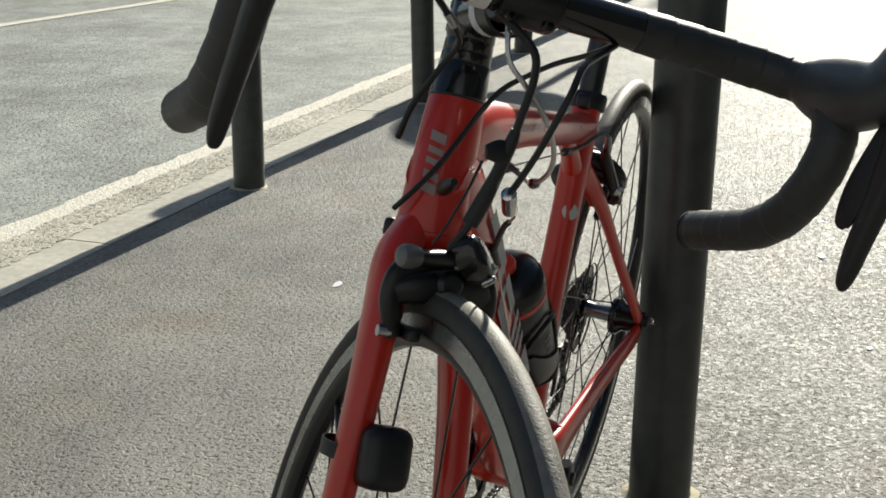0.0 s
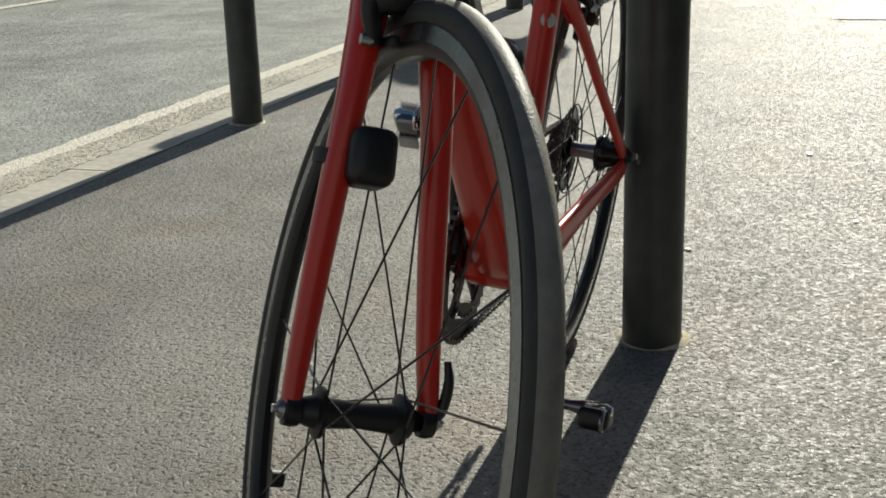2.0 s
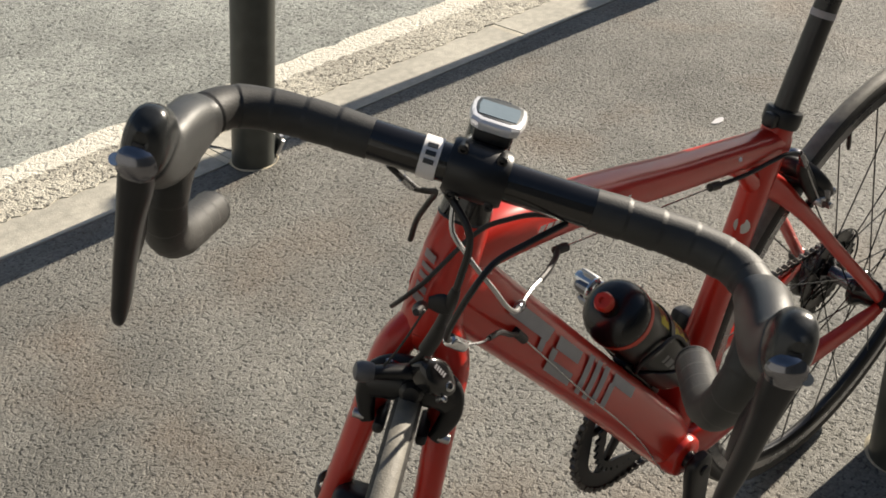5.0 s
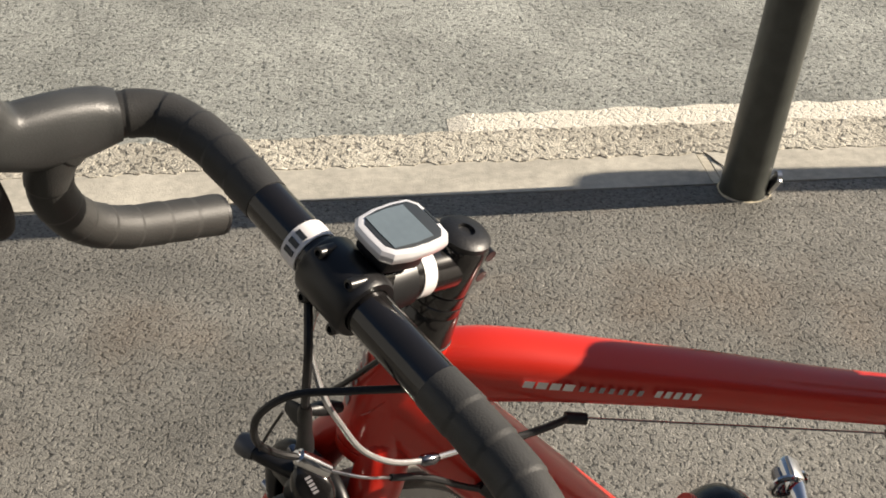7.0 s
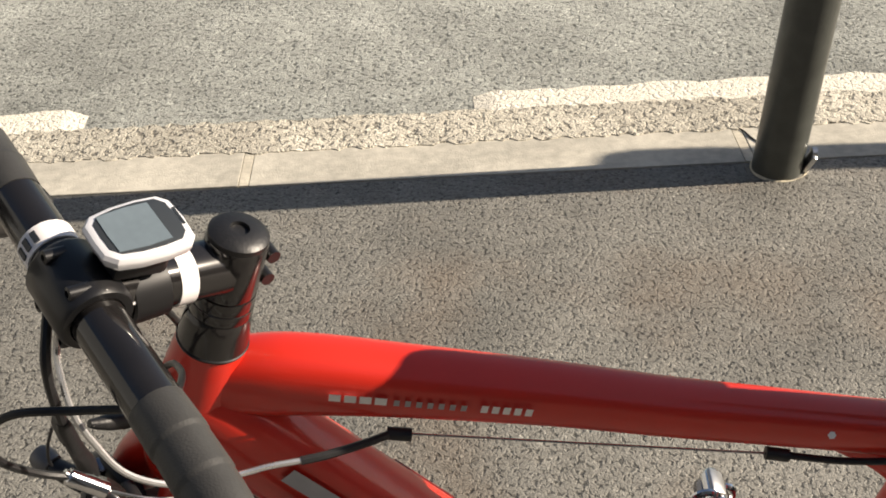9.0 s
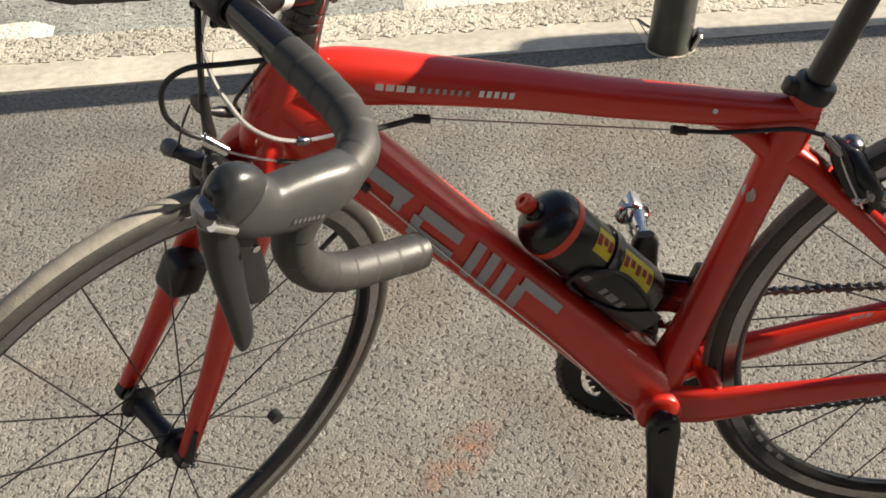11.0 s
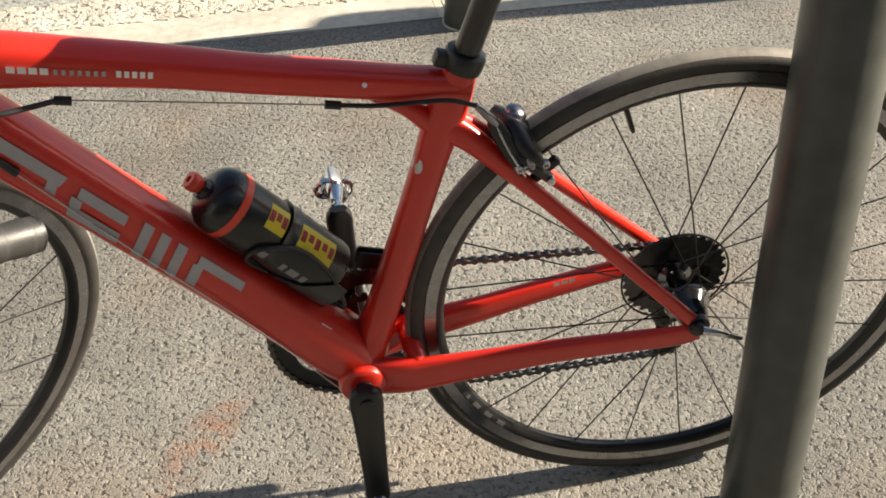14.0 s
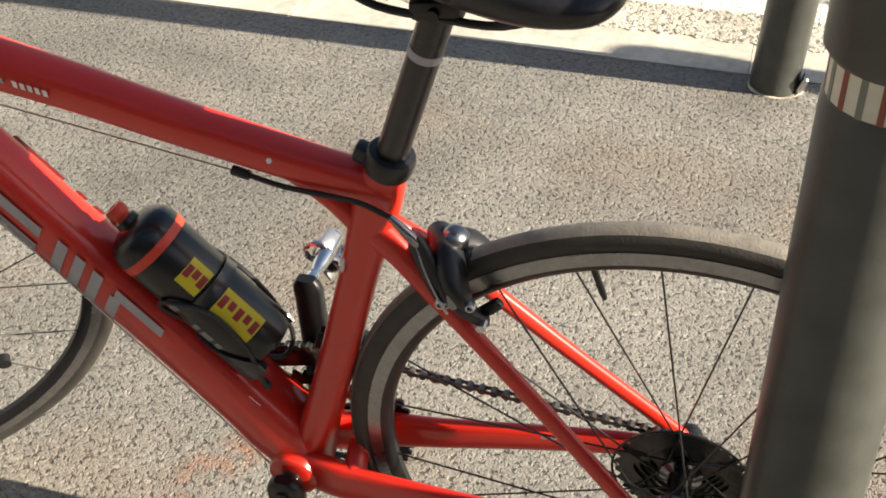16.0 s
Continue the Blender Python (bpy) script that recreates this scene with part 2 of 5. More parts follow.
BAR_PAINT = asphalt("pavement_line_paint", (0.15, 0.14, 0.12), (0.5, 0.47, 0.40), chip=125.0, relief=0.5, wear=0.1, paint=(0.82, 0.81, 0.77), cover=1.3)
BAND = material("reflective_cream", (0.66, 0.62, 0.50), 0.45, grain=0.12, grain_scale=60)
SADDLE = material("saddle_cover", (0.014, 0.014, 0.015), 0.30, grain=0.2, grain_scale=50, bump=0.15, bump_scale=500)
SIGN_BLUE = material("sign_back_grey", (0.30, 0.31, 0.31), 0.55, metal=0.5, grain=0.1, grain_scale=20)

# ---- modelling helpers ----
def part(name, bm, mat, parent=None, label="", smooth=40.0, at=None):
    """Links a bmesh as one mesh object under a thing or a part."""
    if at is not None:
        bm.transform(at)
    bmesh.ops.recalc_face_normals(bm, faces=bm.faces)
    me = bpy.data.meshes.new(name)
    bm.to_mesh(me)
    bm.free()
    me.materials.append(mat)
    if smooth:
        me.shade_smooth()
        me.set_sharp_from_angle(angle=radians(smooth))
    ob = new(name, me)
    if parent is not None:
        ob.parent = parent
    if label:
        tagged(ob, label)
    return ob


def thing(name, label, category, m=None, group="", kind=""):
    ob = new(name)
    ob.empty_display_size = 0.05
    if m is not None:
        ob.matrix_world = m
    return tagged(ob, label, category, group, kind)


def glide(points, k=6):
    """Catmull-Rom: k steps between each two of the points (any number of columns)."""
    p = [np.array(q, float) for q in points]
    p = [2 * p[0] - p[1]] + p + [2 * p[-1] - p[-2]]
    out = []
    for i in range(1, len(p) - 2):
        for j in range(k):
            t = j / k
            a, b, c, d = p[i - 1:i + 3]
            out.append(0.5 * (2 * b + (c - a) * t + (2 * a - 5 * b + 4 * c - d) * t * t + (3 * b - a - 3 * c + d) * t ** 3))
    return out + [p[-2]]


def loft(bm, rows, side=(0, 1, 0), n=18, power=2.0, caps=True):
    """A skin over sections: rows of x, y, z, half-width along side, half-depth across it."""
    rows = [np.array(r, float) for r in rows]
    side = np.array(side, float)
    rings = []
    for i, r in enumerate(rows):
        t = rows[min(i + 1, len(rows) - 1)][:3] - rows[max(i - 1, 0)][:3]
        t /= np.linalg.norm(t) + 1e-12
        s = side - (side @ t) * t
        s /= np.linalg.norm(s) + 1e-12
        u = np.cross(t, s)
        ring = []
        for j in range(n):
            a = 2 * math.pi * j / n
            c, d = math.cos(a), math.sin(a)
            c = math.copysign(abs(c) ** (2 / power), c)
            d = math.copysign(abs(d) ** (2 / power), d)
            ring.append(bm.verts.new(r[:3] + s * r[3] * c + u * r[4] * d))
        rings.append(ring)
    for p, q in zip(rings, rings[1:]):
        for j in range(n):
            bm.faces.new((p[j], p[(j + 1) % n], q[(j + 1) % n], q[j]))
    if caps:
        bm.faces.new(rings[0][::-1])
        bm.faces.new(rings[-1])
    return bm


def pipe(bm, points, radius, n=10, k=0):
    """A round tube along points; radius is one number or one for each point."""
    pts = [list(p) + [radius if not isinstance(radius, (list, tuple)) else radius[i]] for i, p in enumerate(points)]
    if k:
        pts = glide(pts, k)
    rings, prev = [], None
    for i, p in enumerate(pts):
        p = np.array(p, float)
        t = np.array(pts[min(i + 1, len(pts) - 1)][:3], float) - np.array(pts[max(i - 1, 0)][:3], float)
        t /= np.linalg.norm(t) + 1e-12
        if prev is None:
            prev = np.cross(t, (0.31, 0.22, 0.93) if abs(t[2]) < 0.9 else (1, 0, 0))
        s = prev - (prev @ t) * t
        s /= np.linalg.norm(s) + 1e-12
        prev, u = s, np.cross(t, s)
        rings.append([bm.verts.new(p[:3] + p[3] * (s * math.cos(2 * math.pi * j / n) + u * math.sin(2 * math.pi * j / n))) for j in range(n)])
    for a, b in zip(rings, rings[1:]):
        for j in range(n):
            bm.faces.new((a[j], a[(j + 1) % n], b[(j + 1) % n], b[j]))
    bm.faces.new(rings[0][::-1])
    bm.faces.new(rings[-1])
    return bm


def lathe(bm, profile, n=40, m=None, closed=False):
    """Turns (radius, height) pairs round the z axis; closed: the profile is a loop."""
    m = m or Matrix()
    rings = []
    for r, z in profile:
        if r < 1e-6:
            rings.append([bm.verts.new(m @ Vector((0, 0, z)))])
        else:
            rings.append([bm.verts.new(m @ Vector((r * math.cos(2 * math.pi * j / n), r * math.sin(2 * math.pi * j / n), z))) for j in range(n)])
    pairs = list(zip(rings, rings[1:])) + ([(rings[-1], rings[0])] if closed else [])
    for a, b in pairs:
        for j in range(n):
            k = (j + 1) % n
            if len(a) == 1 and len(b) == 1:
                continue
            if len(a) == 1:
                bm.faces.new((a[0], b[k], b[j]))
            elif len(b) == 1:
                bm.faces.new((a[j], a[k], b[0]))
            else:
                bm.faces.new((a[j], a[k], b[k], b[j]))
    if not closed:
        for ring in (rings[0], rings[-1]):
            if len(ring) > 2:
                bm.faces.new(ring)
    return bm


def block(bm, size, m=None, bevel=0.0, segments=2):
    """A box with rounded edges, centred on m."""
    start = set(bm.verts)
    got = bmesh.ops.create_cube(bm, size=1.0)
    bmesh.ops.scale(bm, vec=size, verts=got["verts"])
    if bevel:
        edges = {e for v in got["verts"] for e in v.link_edges}
        bmesh.ops.bevel(bm, geom=list(edges), offset=bevel, segments=segments, profile=0.5, affect="EDGES")
    if m is not None:
        bmesh.ops.transform(bm, matrix=m, verts=[v for v in bm.verts if v not in start])
    return bm


def prism(bm, outline, thick, m=None):
    """A flat outline of (x, y) given thickness along z, centred on m."""
    m = m or Matrix()
    lo = [bm.verts.new(m @ Vector((x, y, -thick / 2))) for x, y in outline]
    hi = [bm.verts.new(m @ Vector((x, y, thick / 2))) for x, y in outline]
    bm.faces.new(lo[::-1])
    bm.faces.new(hi)
    for i in range(len(lo)):
        j = (i + 1) % len(lo)
        bm.faces.new((lo[i], lo[j], hi[j], hi[i]))
    return bm


def layered(bm, outline, rows, m=None):
    """A flat outline of (x, y) skinned through rows of (height, scale)."""
    m = m or Matrix()
    rings = [[bm.verts.new(m @ Vector((x * f, y * f, z))) for x, y in outline] for z, f in rows]
    n = len(outline)
    for p, q in zip(rings, rings[1:]):
        for j in range(n):
            bm.faces.new((p[j], p[(j + 1) % n], q[(j + 1) % n], q[j]))
    bm.faces.new(rings[0][::-1])
    bm.faces.new(rings[-1])
    return bm


def frame_of(origin, xdir, ydir):
    """A matrix at origin with its x along xdir and its y near ydir."""
    x = Vector(xdir).normalized()
    z = x.cross(Vector(ydir)).normalized()
    y = z.cross(x)
    m = Matrix((x, y, z)).transposed().to_4x4()
    m.translation = origin
    return m


def along(origin, zdir):
    """A matrix at origin with its z along zdir."""
    m = Vector(zdir).to_track_quat("Z", "Y").to_matrix().to_4x4()
    m.translation = origin
    return m


def fresh():
    return bmesh.new()

# ---- ground, kerb and road ----
KERB = pose(0, 1.44, 0, 0, 0, 1.2)          # the kerb line: x along it, y across it towards the road


def slab(name, x0, x1, y0, y1, top, thick, mat, label, category):
    bm = fresh()
    block(bm, (x1 - x0, y1 - y0, thick))
    ob = part(name, bm, mat, None, smooth=0)
    ob.matrix_world = KERB @ pose((x0 + x1) / 2, (y0 + y1) / 2, top - thick / 2)
    return tagged(ob, label, category, kind="structure")


slab("ground", -900, 900, -900, 900, -0.045, 0.05, ROAD, "grey asphalt ground reaching to the horizon", "ground")
slab("pavement", -14, 40, -16, -0.002, 0.0, 0.04, PAVING, "warm grey asphalt pavement with exposed pale chips", "pavement")
slab("road", -60, 140, 0.14, 40, -0.012, 0.03, ROAD, "pale grey worn asphalt road in sunlight", "road")

kerb = tagged(new("kerb"), "row of flush pale concrete kerb stones", "kerb", kind="structure")
kerb.matrix_world = KERB
kerb_mesh = joint_mesh = None
for i in range(-12, 26):
    if kerb_mesh is None:
        bm = fresh()
        block(bm, (0.978, 0.136, 0.05), None, 0.0008, 1)
        first = part("kerb_stone", bm, CONCRETE, kerb, smooth=0)
        kerb_mesh = first.data
        stone = first
    else:
        stone = new("kerb_stone", kerb_mesh)
        stone.parent = kerb
    stone.location = (-0.543 + i, 0.0685 + random.uniform(-0.002, 0.002), -0.0225 + random.uniform(-0.0004, 0.0004))
    if joint_mesh is None:
        bm = fresh()
        block(bm, (0.0195, 0.130, 0.05), None, 0.0006, 1)
        joint = part("mortar_joint", bm, MORTAR, kerb, "pale mortar between kerb stones", smooth=0)
        joint_mesh = joint.data
    else:
        joint = new("mortar_joint", joint_mesh)
        joint.parent = kerb
    joint.location = (-0.043 + i, 0.0685, -0.0235)


def strip(name, points, width, z, label, jag=0.012, step=0.05, mat=LINE_PAINT, category="road marking"):
    """A painted line with worn edges along points on the ground."""
    bm = fresh()
    a, b = Vector((*points[0], 0)), Vector((*points[1], 0))
    n = max(2, int((b - a).length / step))
    side = Vector((-(b - a).y, (b - a).x, 0)).normalized()
    rows = []
    for i in range(n + 1):
        p = a.lerp(b, i / n)
        w0, w1 = (width / 2 + random.uniform(-jag, jag) for _ in range(2))
        if i in (0, n):
            w0, w1 = w0 * 0.9, w1 * 0.9
        rows.append([bm.verts.new((p + side * s)[:2] + (zz,)) for s, zz in ((-w0, z - 0.004), (-w0 * 0.98, z), (w1 * 0.98, z), (w1, z - 0.004))])
    for p, q in zip(rows, rows[1:]):
        for k in range(3):
            bm.faces.new((p[k], q[k], q[k + 1], p[k + 1]))
    for v in rows[0] + rows[-1]:
        v.co.z = z - 0.0075
    return tagged(part(name, bm, mat, None, smooth=0), label, category, kind="structure")


strip("road_edge", [(-8, 1.475), (30, 2.27)], 0.14, 0.0042, "broken rough asphalt strip beside the kerb", 0.009, 0.016, ROUGH_EDGE, "road")
strip("edge_line", [(-0.58, 1.735), (30, 2.36)], 0.130, -0.0035, "worn white edge line painted beside the kerb")
strip("edge_line", [(-14, 1.46), (-1.43, 1.72)], 0.128, -0.0035, "worn white edge line painted beside the kerb")
strip("centre_line", [(-6, 5.45), (40, 2.6)], 0.10, -0.006, "thin white centre line along the road", 0.004, 0.5)
strip("far_line", [(1.0, 8.9), (12.5, 6.65)], 0.11, -0.006, "white line along the far side of the road", 0.004, 0.5)
strip("pavement_marking", [(4.91, -0.19), (4.91, -4.0)], 0.74, 0.005, "broad white painted bar across the pavement", 0.006, 0.05, BAR_PAINT)

# a dark crack that runs from the kerb into the concrete beside the post
bm = fresh()
pipe(bm, [(0.005, 1.455, 0.003), (-0.010, 1.490, 0.0036), (-0.014, 1.510, 0.0042), (-0.026, 1.535, 0.004), (-0.030, 1.555, 0.0036), (-0.044, 1.582, 0.003)], [0.0022, 0.0020, 0.0012, 0.0022, 0.0014, 0.0016], 5, 2)
tagged(part("kerb_crack", bm, MATT_BLACK, None), "thin dark crack across a concrete kerb stone", "crack", kind="structure")

def scrap(x, y, sx, sy, turn, mat, label, name="litter_scrap"):
    bm = fresh()
    pts = [(sx * math.cos(a) * random.uniform(0.7, 1.1), sy * math.sin(a) * random.uniform(0.7, 1.1)) for a in np.arange(0, 6.2, 0.7)]
    prism(bm, pts, 0.003)
    ob = part(name, bm, mat, None, smooth=0)
    ob.matrix_world = pose(x, y, 0.002, random.uniform(-5, 5), random.uniform(-5, 5), turn)
    return tagged(ob, label, "litter", "scraps on the pavement")


for x, y, sx, sy, turn in ((1.545, -0.286, 0.022, 0.010, 10), (0.881, 0.777, 0.022, 0.010, -5), (0.616, -0.106, 0.010, 0.007, 40), (0.9, -0.42, 0.008, 0.006, 0), (2.1, 0.35, 0.014, 0.008, 70)):
    scrap(x, y, sx, sy, turn, WHITE_DECAL, "small white scrap of litter on the pavement")
leaf = scrap(-0.90, 1.64, 0.022, 0.007, 15, YELLOW, "small dry yellow leaf beside the kerb", "fallen_leaf")
leaf.location.z = -0.003
tagged(leaf, category="leaf")


# ---- bollards ----
def bollard(x, y, label, collar=True, latch=False, turn=0.0, tilt=(0.0, 0.0)):
    """A round steel post with a reflective band under a wider domed cap."""
    post = thing("bollard", label, "bollard", pose(x, y, 0, tilt[0], tilt[1], 0) @ pose(0, 0, 0, 0, 0, turn), "bollards along the kerb")
    bm = fresh()
    lathe(bm, [(0.048, -0.03), (0.048, 0.839), (0.0465, 0.844), (0.0, 0.844)], 48)
    part("tube", bm, POST_PAINT, post)
    bm = fresh()
    lathe(bm, [(0.0, 0.843), (0.0462, 0.843), (0.0462, 0.875), (0.0, 0.875)], 48)
    band = part("reflective_band", bm, BAND, post, "cream reflective band with brown bars")
    for k in range(20):
        bm = fresh()
        block(bm, (0.0046, 0.0008, 0.030), pose(0, 0, 0.8585, 0, 0, 18 * k + 6) @ pose(0, -0.0462, 0))
        part("printed_bar", bm, BAR_BROWN if k % 2 else BAR_GREEN, band, smooth=0)
    bm = fresh()
    lathe(bm, [(0.0, 0.873), (0.049, 0.873), (0.0525, 0.878), (0.0525, 0.945), (0.050, 0.965), (0.041, 0.982), (0.022, 0.993), (0.0, 0.996)], 48)
    part("cap", bm, POST_PAINT, post)
    if collar:
        bm = fresh()
        ring = [(0.046, -0.01), (0.046, 0.006), (0.054, 0.004), (0.061, -0.001), (0.062, -0.01)]
        lathe(bm, ring, 40, pose(0.010, -0.002, 0), closed=True)
        for v in bm.verts:
            f = 1 + 0.10 * noise.noise(v.co * 25 + Vector((x, y, 0)))
            if (v.co.xy - Vector((0.010, -0.002))).length > 0.050:
                v.co.x, v.co.y = v.co.x * f, v.co.y * f
        part("mortar_collar", bm, SAND, post, "pale crumbling mortar at the foot")
    if latch:
        bm = fresh()
        block(bm, (0.012, 0.026, 0.05), pose(0.054, -0.018, 0.03, 18, 12, 0), 0.004)
        lathe(bm, [(0, -0.004), (0.012, -0.004), (0.012, 0.006), (0, 0.006)], 16, pose(0.058, -0.02, 0.05, 0, 90, 0))
        part("latch", bm, STEEL, post, "bare steel locking latch")
    return post


bollard(0.104, -0.123, "dark green-grey steel bollard that the bicycle leans on", True)
for k, (px, py) in enumerate(((0.0, 1.412), (1.655, 1.420), (3.25, 1.437), (4.87, 1.465), (6.5, 1.50), (8.1, 1.535), (9.7, 1.57), (11.3, 1.60))):
    bollard(px, py, "leaning dark green-grey steel bollard at the kerb" if k == 0 else "dark green-grey steel bollard at the kerb", True, latch=k == 0, turn=0 if k == 0 else 50 * k, tilt=((5.3, 3.1), (-1.0, 1.7), (-1.8, 0.5), (0.6, -0.4))[min(k, 3)])


def road_sign(x, y, height):
    """A round sign on a steel pole, whose shadow lies on the pavement."""
    sign = thing("road_sign", "round steel traffic sign on a grey pole", "sign", pose(x, y, 0))
    bm = fresh()
    lathe(bm, [(0, -0.04), (0.030, -0.04), (0.030, height + 0.30), (0.026, height + 0.315), (0, height + 0.315)], 24)
    part("pole", bm, SIGN_BLUE, sign)
    bm = fresh()
    lathe(bm, [(0, -0.004), (0.31, -0.004), (0.325, -0.002), (0.325, 0.014), (0.318, 0.014), (0.312, 0.002), (0, 0.002)], 56, pose(-0.042, 0, height, 0, 90, 0))
    part("disc", bm, SIGN_BLUE, sign)
    for z in (-0.14, 0.14):
        bm = fresh()
        block(bm, (0.075, 0.09, 0.03), pose(-0.005, 0, height + z), 0.004)
        part("clamp", bm, STEEL, sign)


road_sign(6.9, 1.05, 1.88)

# ---- the road bicycle ----
# Bike coordinates: x back from the front wheel (rear hub at x = 0), y to its right, z up in its own plane.
LEAN, BAR_ANGLE, WHEEL_ANGLE, HEAD_ANGLE = 5.9, 37.0, 38.1, radians(71.0)   # the bars sit a little askew in the stem
bike = thing("road_bicycle", "red carbon road bicycle leaning on a bollard, front wheel turned", "bicycle",
             pose(0, 0.006, 0) @ pose(0, 0, 0, LEAN))
R_TYRE, R_BEAD = 0.336, 0.3125
HUB = Vector((0, 0, R_TYRE))
BB = Vector((-0.393, 0, 0.274))
TOP = Vector((-0.742, 0, 0.862))                                   # top of the steerer
AXIS = Vector((math.cos(HEAD_ANGLE), 0, math.sin(HEAD_ANGLE)))    # up the steering axis
AHEAD = Vector((-math.sin(HEAD_ANGLE), 0, math.cos(HEAD_ANGLE)))


def steered(angle):
    """Columns: ahead, left, up the steering axis; origin at the top of the steerer."""
    d = radians(angle)
    ahead = AHEAD * math.cos(d) + Vector((0, -1, 0)) * math.sin(d)
    left = Vector((0, -1, 0)) * math.cos(d) - AHEAD * math.sin(d)
    m = Matrix((ahead, left, AXIS)).transposed().to_4x4()
    m.translation = TOP
    return m


STEER = steered(BAR_ANGLE)
FORK = steered(WHEEL_ANGLE) @ pose(0, 0, -0.15) @ pose(0, 0, 0, 1.09) @ pose(0, 0, 0.15)   # the fork stands a little out of true
FORK_LONG, RAKE = 0.573, 0.058


def wx(x, y, z, *more):
    """Draws the front of the frame out to its true reach and stack."""
    return (x * 1.011, y, z + 0.007 * min(max((-x - 0.3) / 0.42, 0), 1), *more)


def skin(name, rows, mat, parent=bike, side=(0, 1, 0), n=20, power=2.0, k=5, at=None, label="", caps=True):
    bm = fresh()
    loft(bm, glide(rows, k) if k else rows, side, n, power, caps)
    return part(name, bm, mat, parent, label, at=at)


def rod(name, points, radius, mat, parent=bike, n=10, k=0, at=None, label=""):
    bm = fresh()
    pipe(bm, points, radius, n, k)
    return part(name, bm, mat, parent, label, at=at)


# -- frame --
head_low, head_high = TOP - AXIS * 0.197, TOP - AXIS * 0.090
frame_tube = {}
frame_tube["head"] = skin("head_tube", [(*(head_low + AXIS * z), a, b) for z, a, b in ((0, 0.0275, 0.0285), (0.02, 0.0265, 0.029), (0.05, 0.025, 0.029), (0.08, 0.0240, 0.0265), (0.107, 0.0224, 0.0230))], RED)
frame_tube["top"] = skin("top_tube", [wx(x, y, z - 0.0022, a, b + 0.0020) for x, y, z, a, b in ((-0.772, 0, 0.735, 0.020, 0.022), (-0.735, 0, 0.737, 0.0225, 0.0255), (-0.70, 0, 0.735, 0.023, 0.0245), (-0.64, 0, 0.727, 0.0225, 0.0205), (-0.55, 0, 0.7125, 0.021, 0.0175),
                                     (-0.47, 0, 0.6965, 0.0195, 0.0165), (-0.40, 0, 0.6845, 0.0185, 0.0160), (-0.33, 0, 0.672, 0.0175, 0.0158), (-0.285, 0, 0.6645, 0.0178, 0.0165), (-0.262, 0, 0.660, 0.016, 0.015))], RED, power=2.6)
frame_tube["down"] = skin("down_tube", [wx(*r) for r in ((-0.790, 0, 0.722, 0.024, 0.028), (-0.765, 0, 0.696, 0.027, 0.034), (-0.72, 0, 0.646, 0.029, 0.0345), (-0.62, 0, 0.5365, 0.030, 0.0335), (-0.52, 0, 0.427, 0.031, 0.034),
                                      (-0.45, 0, 0.350, 0.034, 0.0355), (-0.41, 0, 0.305, 0.037, 0.036), (-0.385, 0, 0.276, 0.036, 0.030))], RED, power=3.0)
frame_tube["seat"] = skin("seat_tube", [(-0.388, 0, 0.275, 0.034, 0.026), (-0.378, 0, 0.31, 0.028, 0.0225), (-0.362, 0, 0.36, 0.0215, 0.0195), (-0.334, 0, 0.46, 0.0175, 0.0185), (-0.307, 0, 0.56, 0.0165, 0.0185),
                                      (-0.292, 0, 0.615, 0.0168, 0.021), (-0.281, 0, 0.655, 0.0172, 0.021), (-0.273, 0, 0.684, 0.0168, 0.0175)], RED, power=2.3)
skin("gusset", [wx(*r) for r in ((-0.395, 0, 0.678, 0.006, 0.005), (-0.36, 0, 0.661, 0.0095, 0.008), (-0.325, 0, 0.640, 0.011, 0.010), (-0.295, 0, 0.612, 0.0125, 0.013))], RED, label="short strut between top tube and seat tube")
bm = fresh()
lathe(bm, [(0.0, -0.046), (0.021, -0.046), (0.0265, -0.043), (0.029, -0.036), (0.0295, 0.0), (0.029, 0.036), (0.0265, 0.043), (0.021, 0.046), (0.0, 0.046)], 32, Matrix.Translation(BB) @ pose(0, 0, 0, 90))
part("bottom_bracket_shell", bm, RED, bike)
for s, nm in ((-1, "left"), (1, "right")):
    lift = 0.0 if s < 0 else 0.004
    skin("chain_stay", [(-0.385, s * 0.026, 0.274, 0.012, 0.028), (-0.345, s * 0.034, 0.276, 0.0115, 0.027), (-0.315, s * 0.0375, 0.279 + lift, 0.0095, 0.025), (-0.25, s * 0.042, 0.288 + lift, 0.0085, 0.0205),
                       (-0.16, s * 0.050, 0.302 + lift, 0.0085, 0.0165), (-0.07, s * 0.059, 0.312 + lift, 0.0075, 0.0150), (-0.02, s * 0.064, 0.317, 0.006, 0.0150), (0.004, s * 0.0655, 0.323, 0.005, 0.0130)], RED, power=2.8)
    skin("seat_stay", [(-0.285, s * 0.006, 0.613, 0.011, 0.017), (-0.262, s * 0.011, 0.597, 0.0115, 0.0145), (-0.235, s * 0.020, 0.572, 0.0095, 0.0115), (-0.195, s * 0.029, 0.533, 0.0078, 0.0092), (-0.12, s * 0.042, 0.457, 0.0070, 0.0085),
                      (-0.05, s * 0.056, 0.386, 0.0068, 0.0085), (-0.012, s * 0.063, 0.347, 0.0065, 0.009), (0.004, s * 0.0655, 0.332, 0.005, 0.009)], RED)
    bm = fresh()
    lathe(bm, [(0, -0.005), (0.013, -0.005), (0.014, 0), (0.013, 0.005), (0, 0.005)], 20, Matrix.Translation(HUB + Vector((0.002, s * 0.066, -0.001))) @ pose(0, 0, 0, 90))
    part("dropout", bm, BLACK, bike)
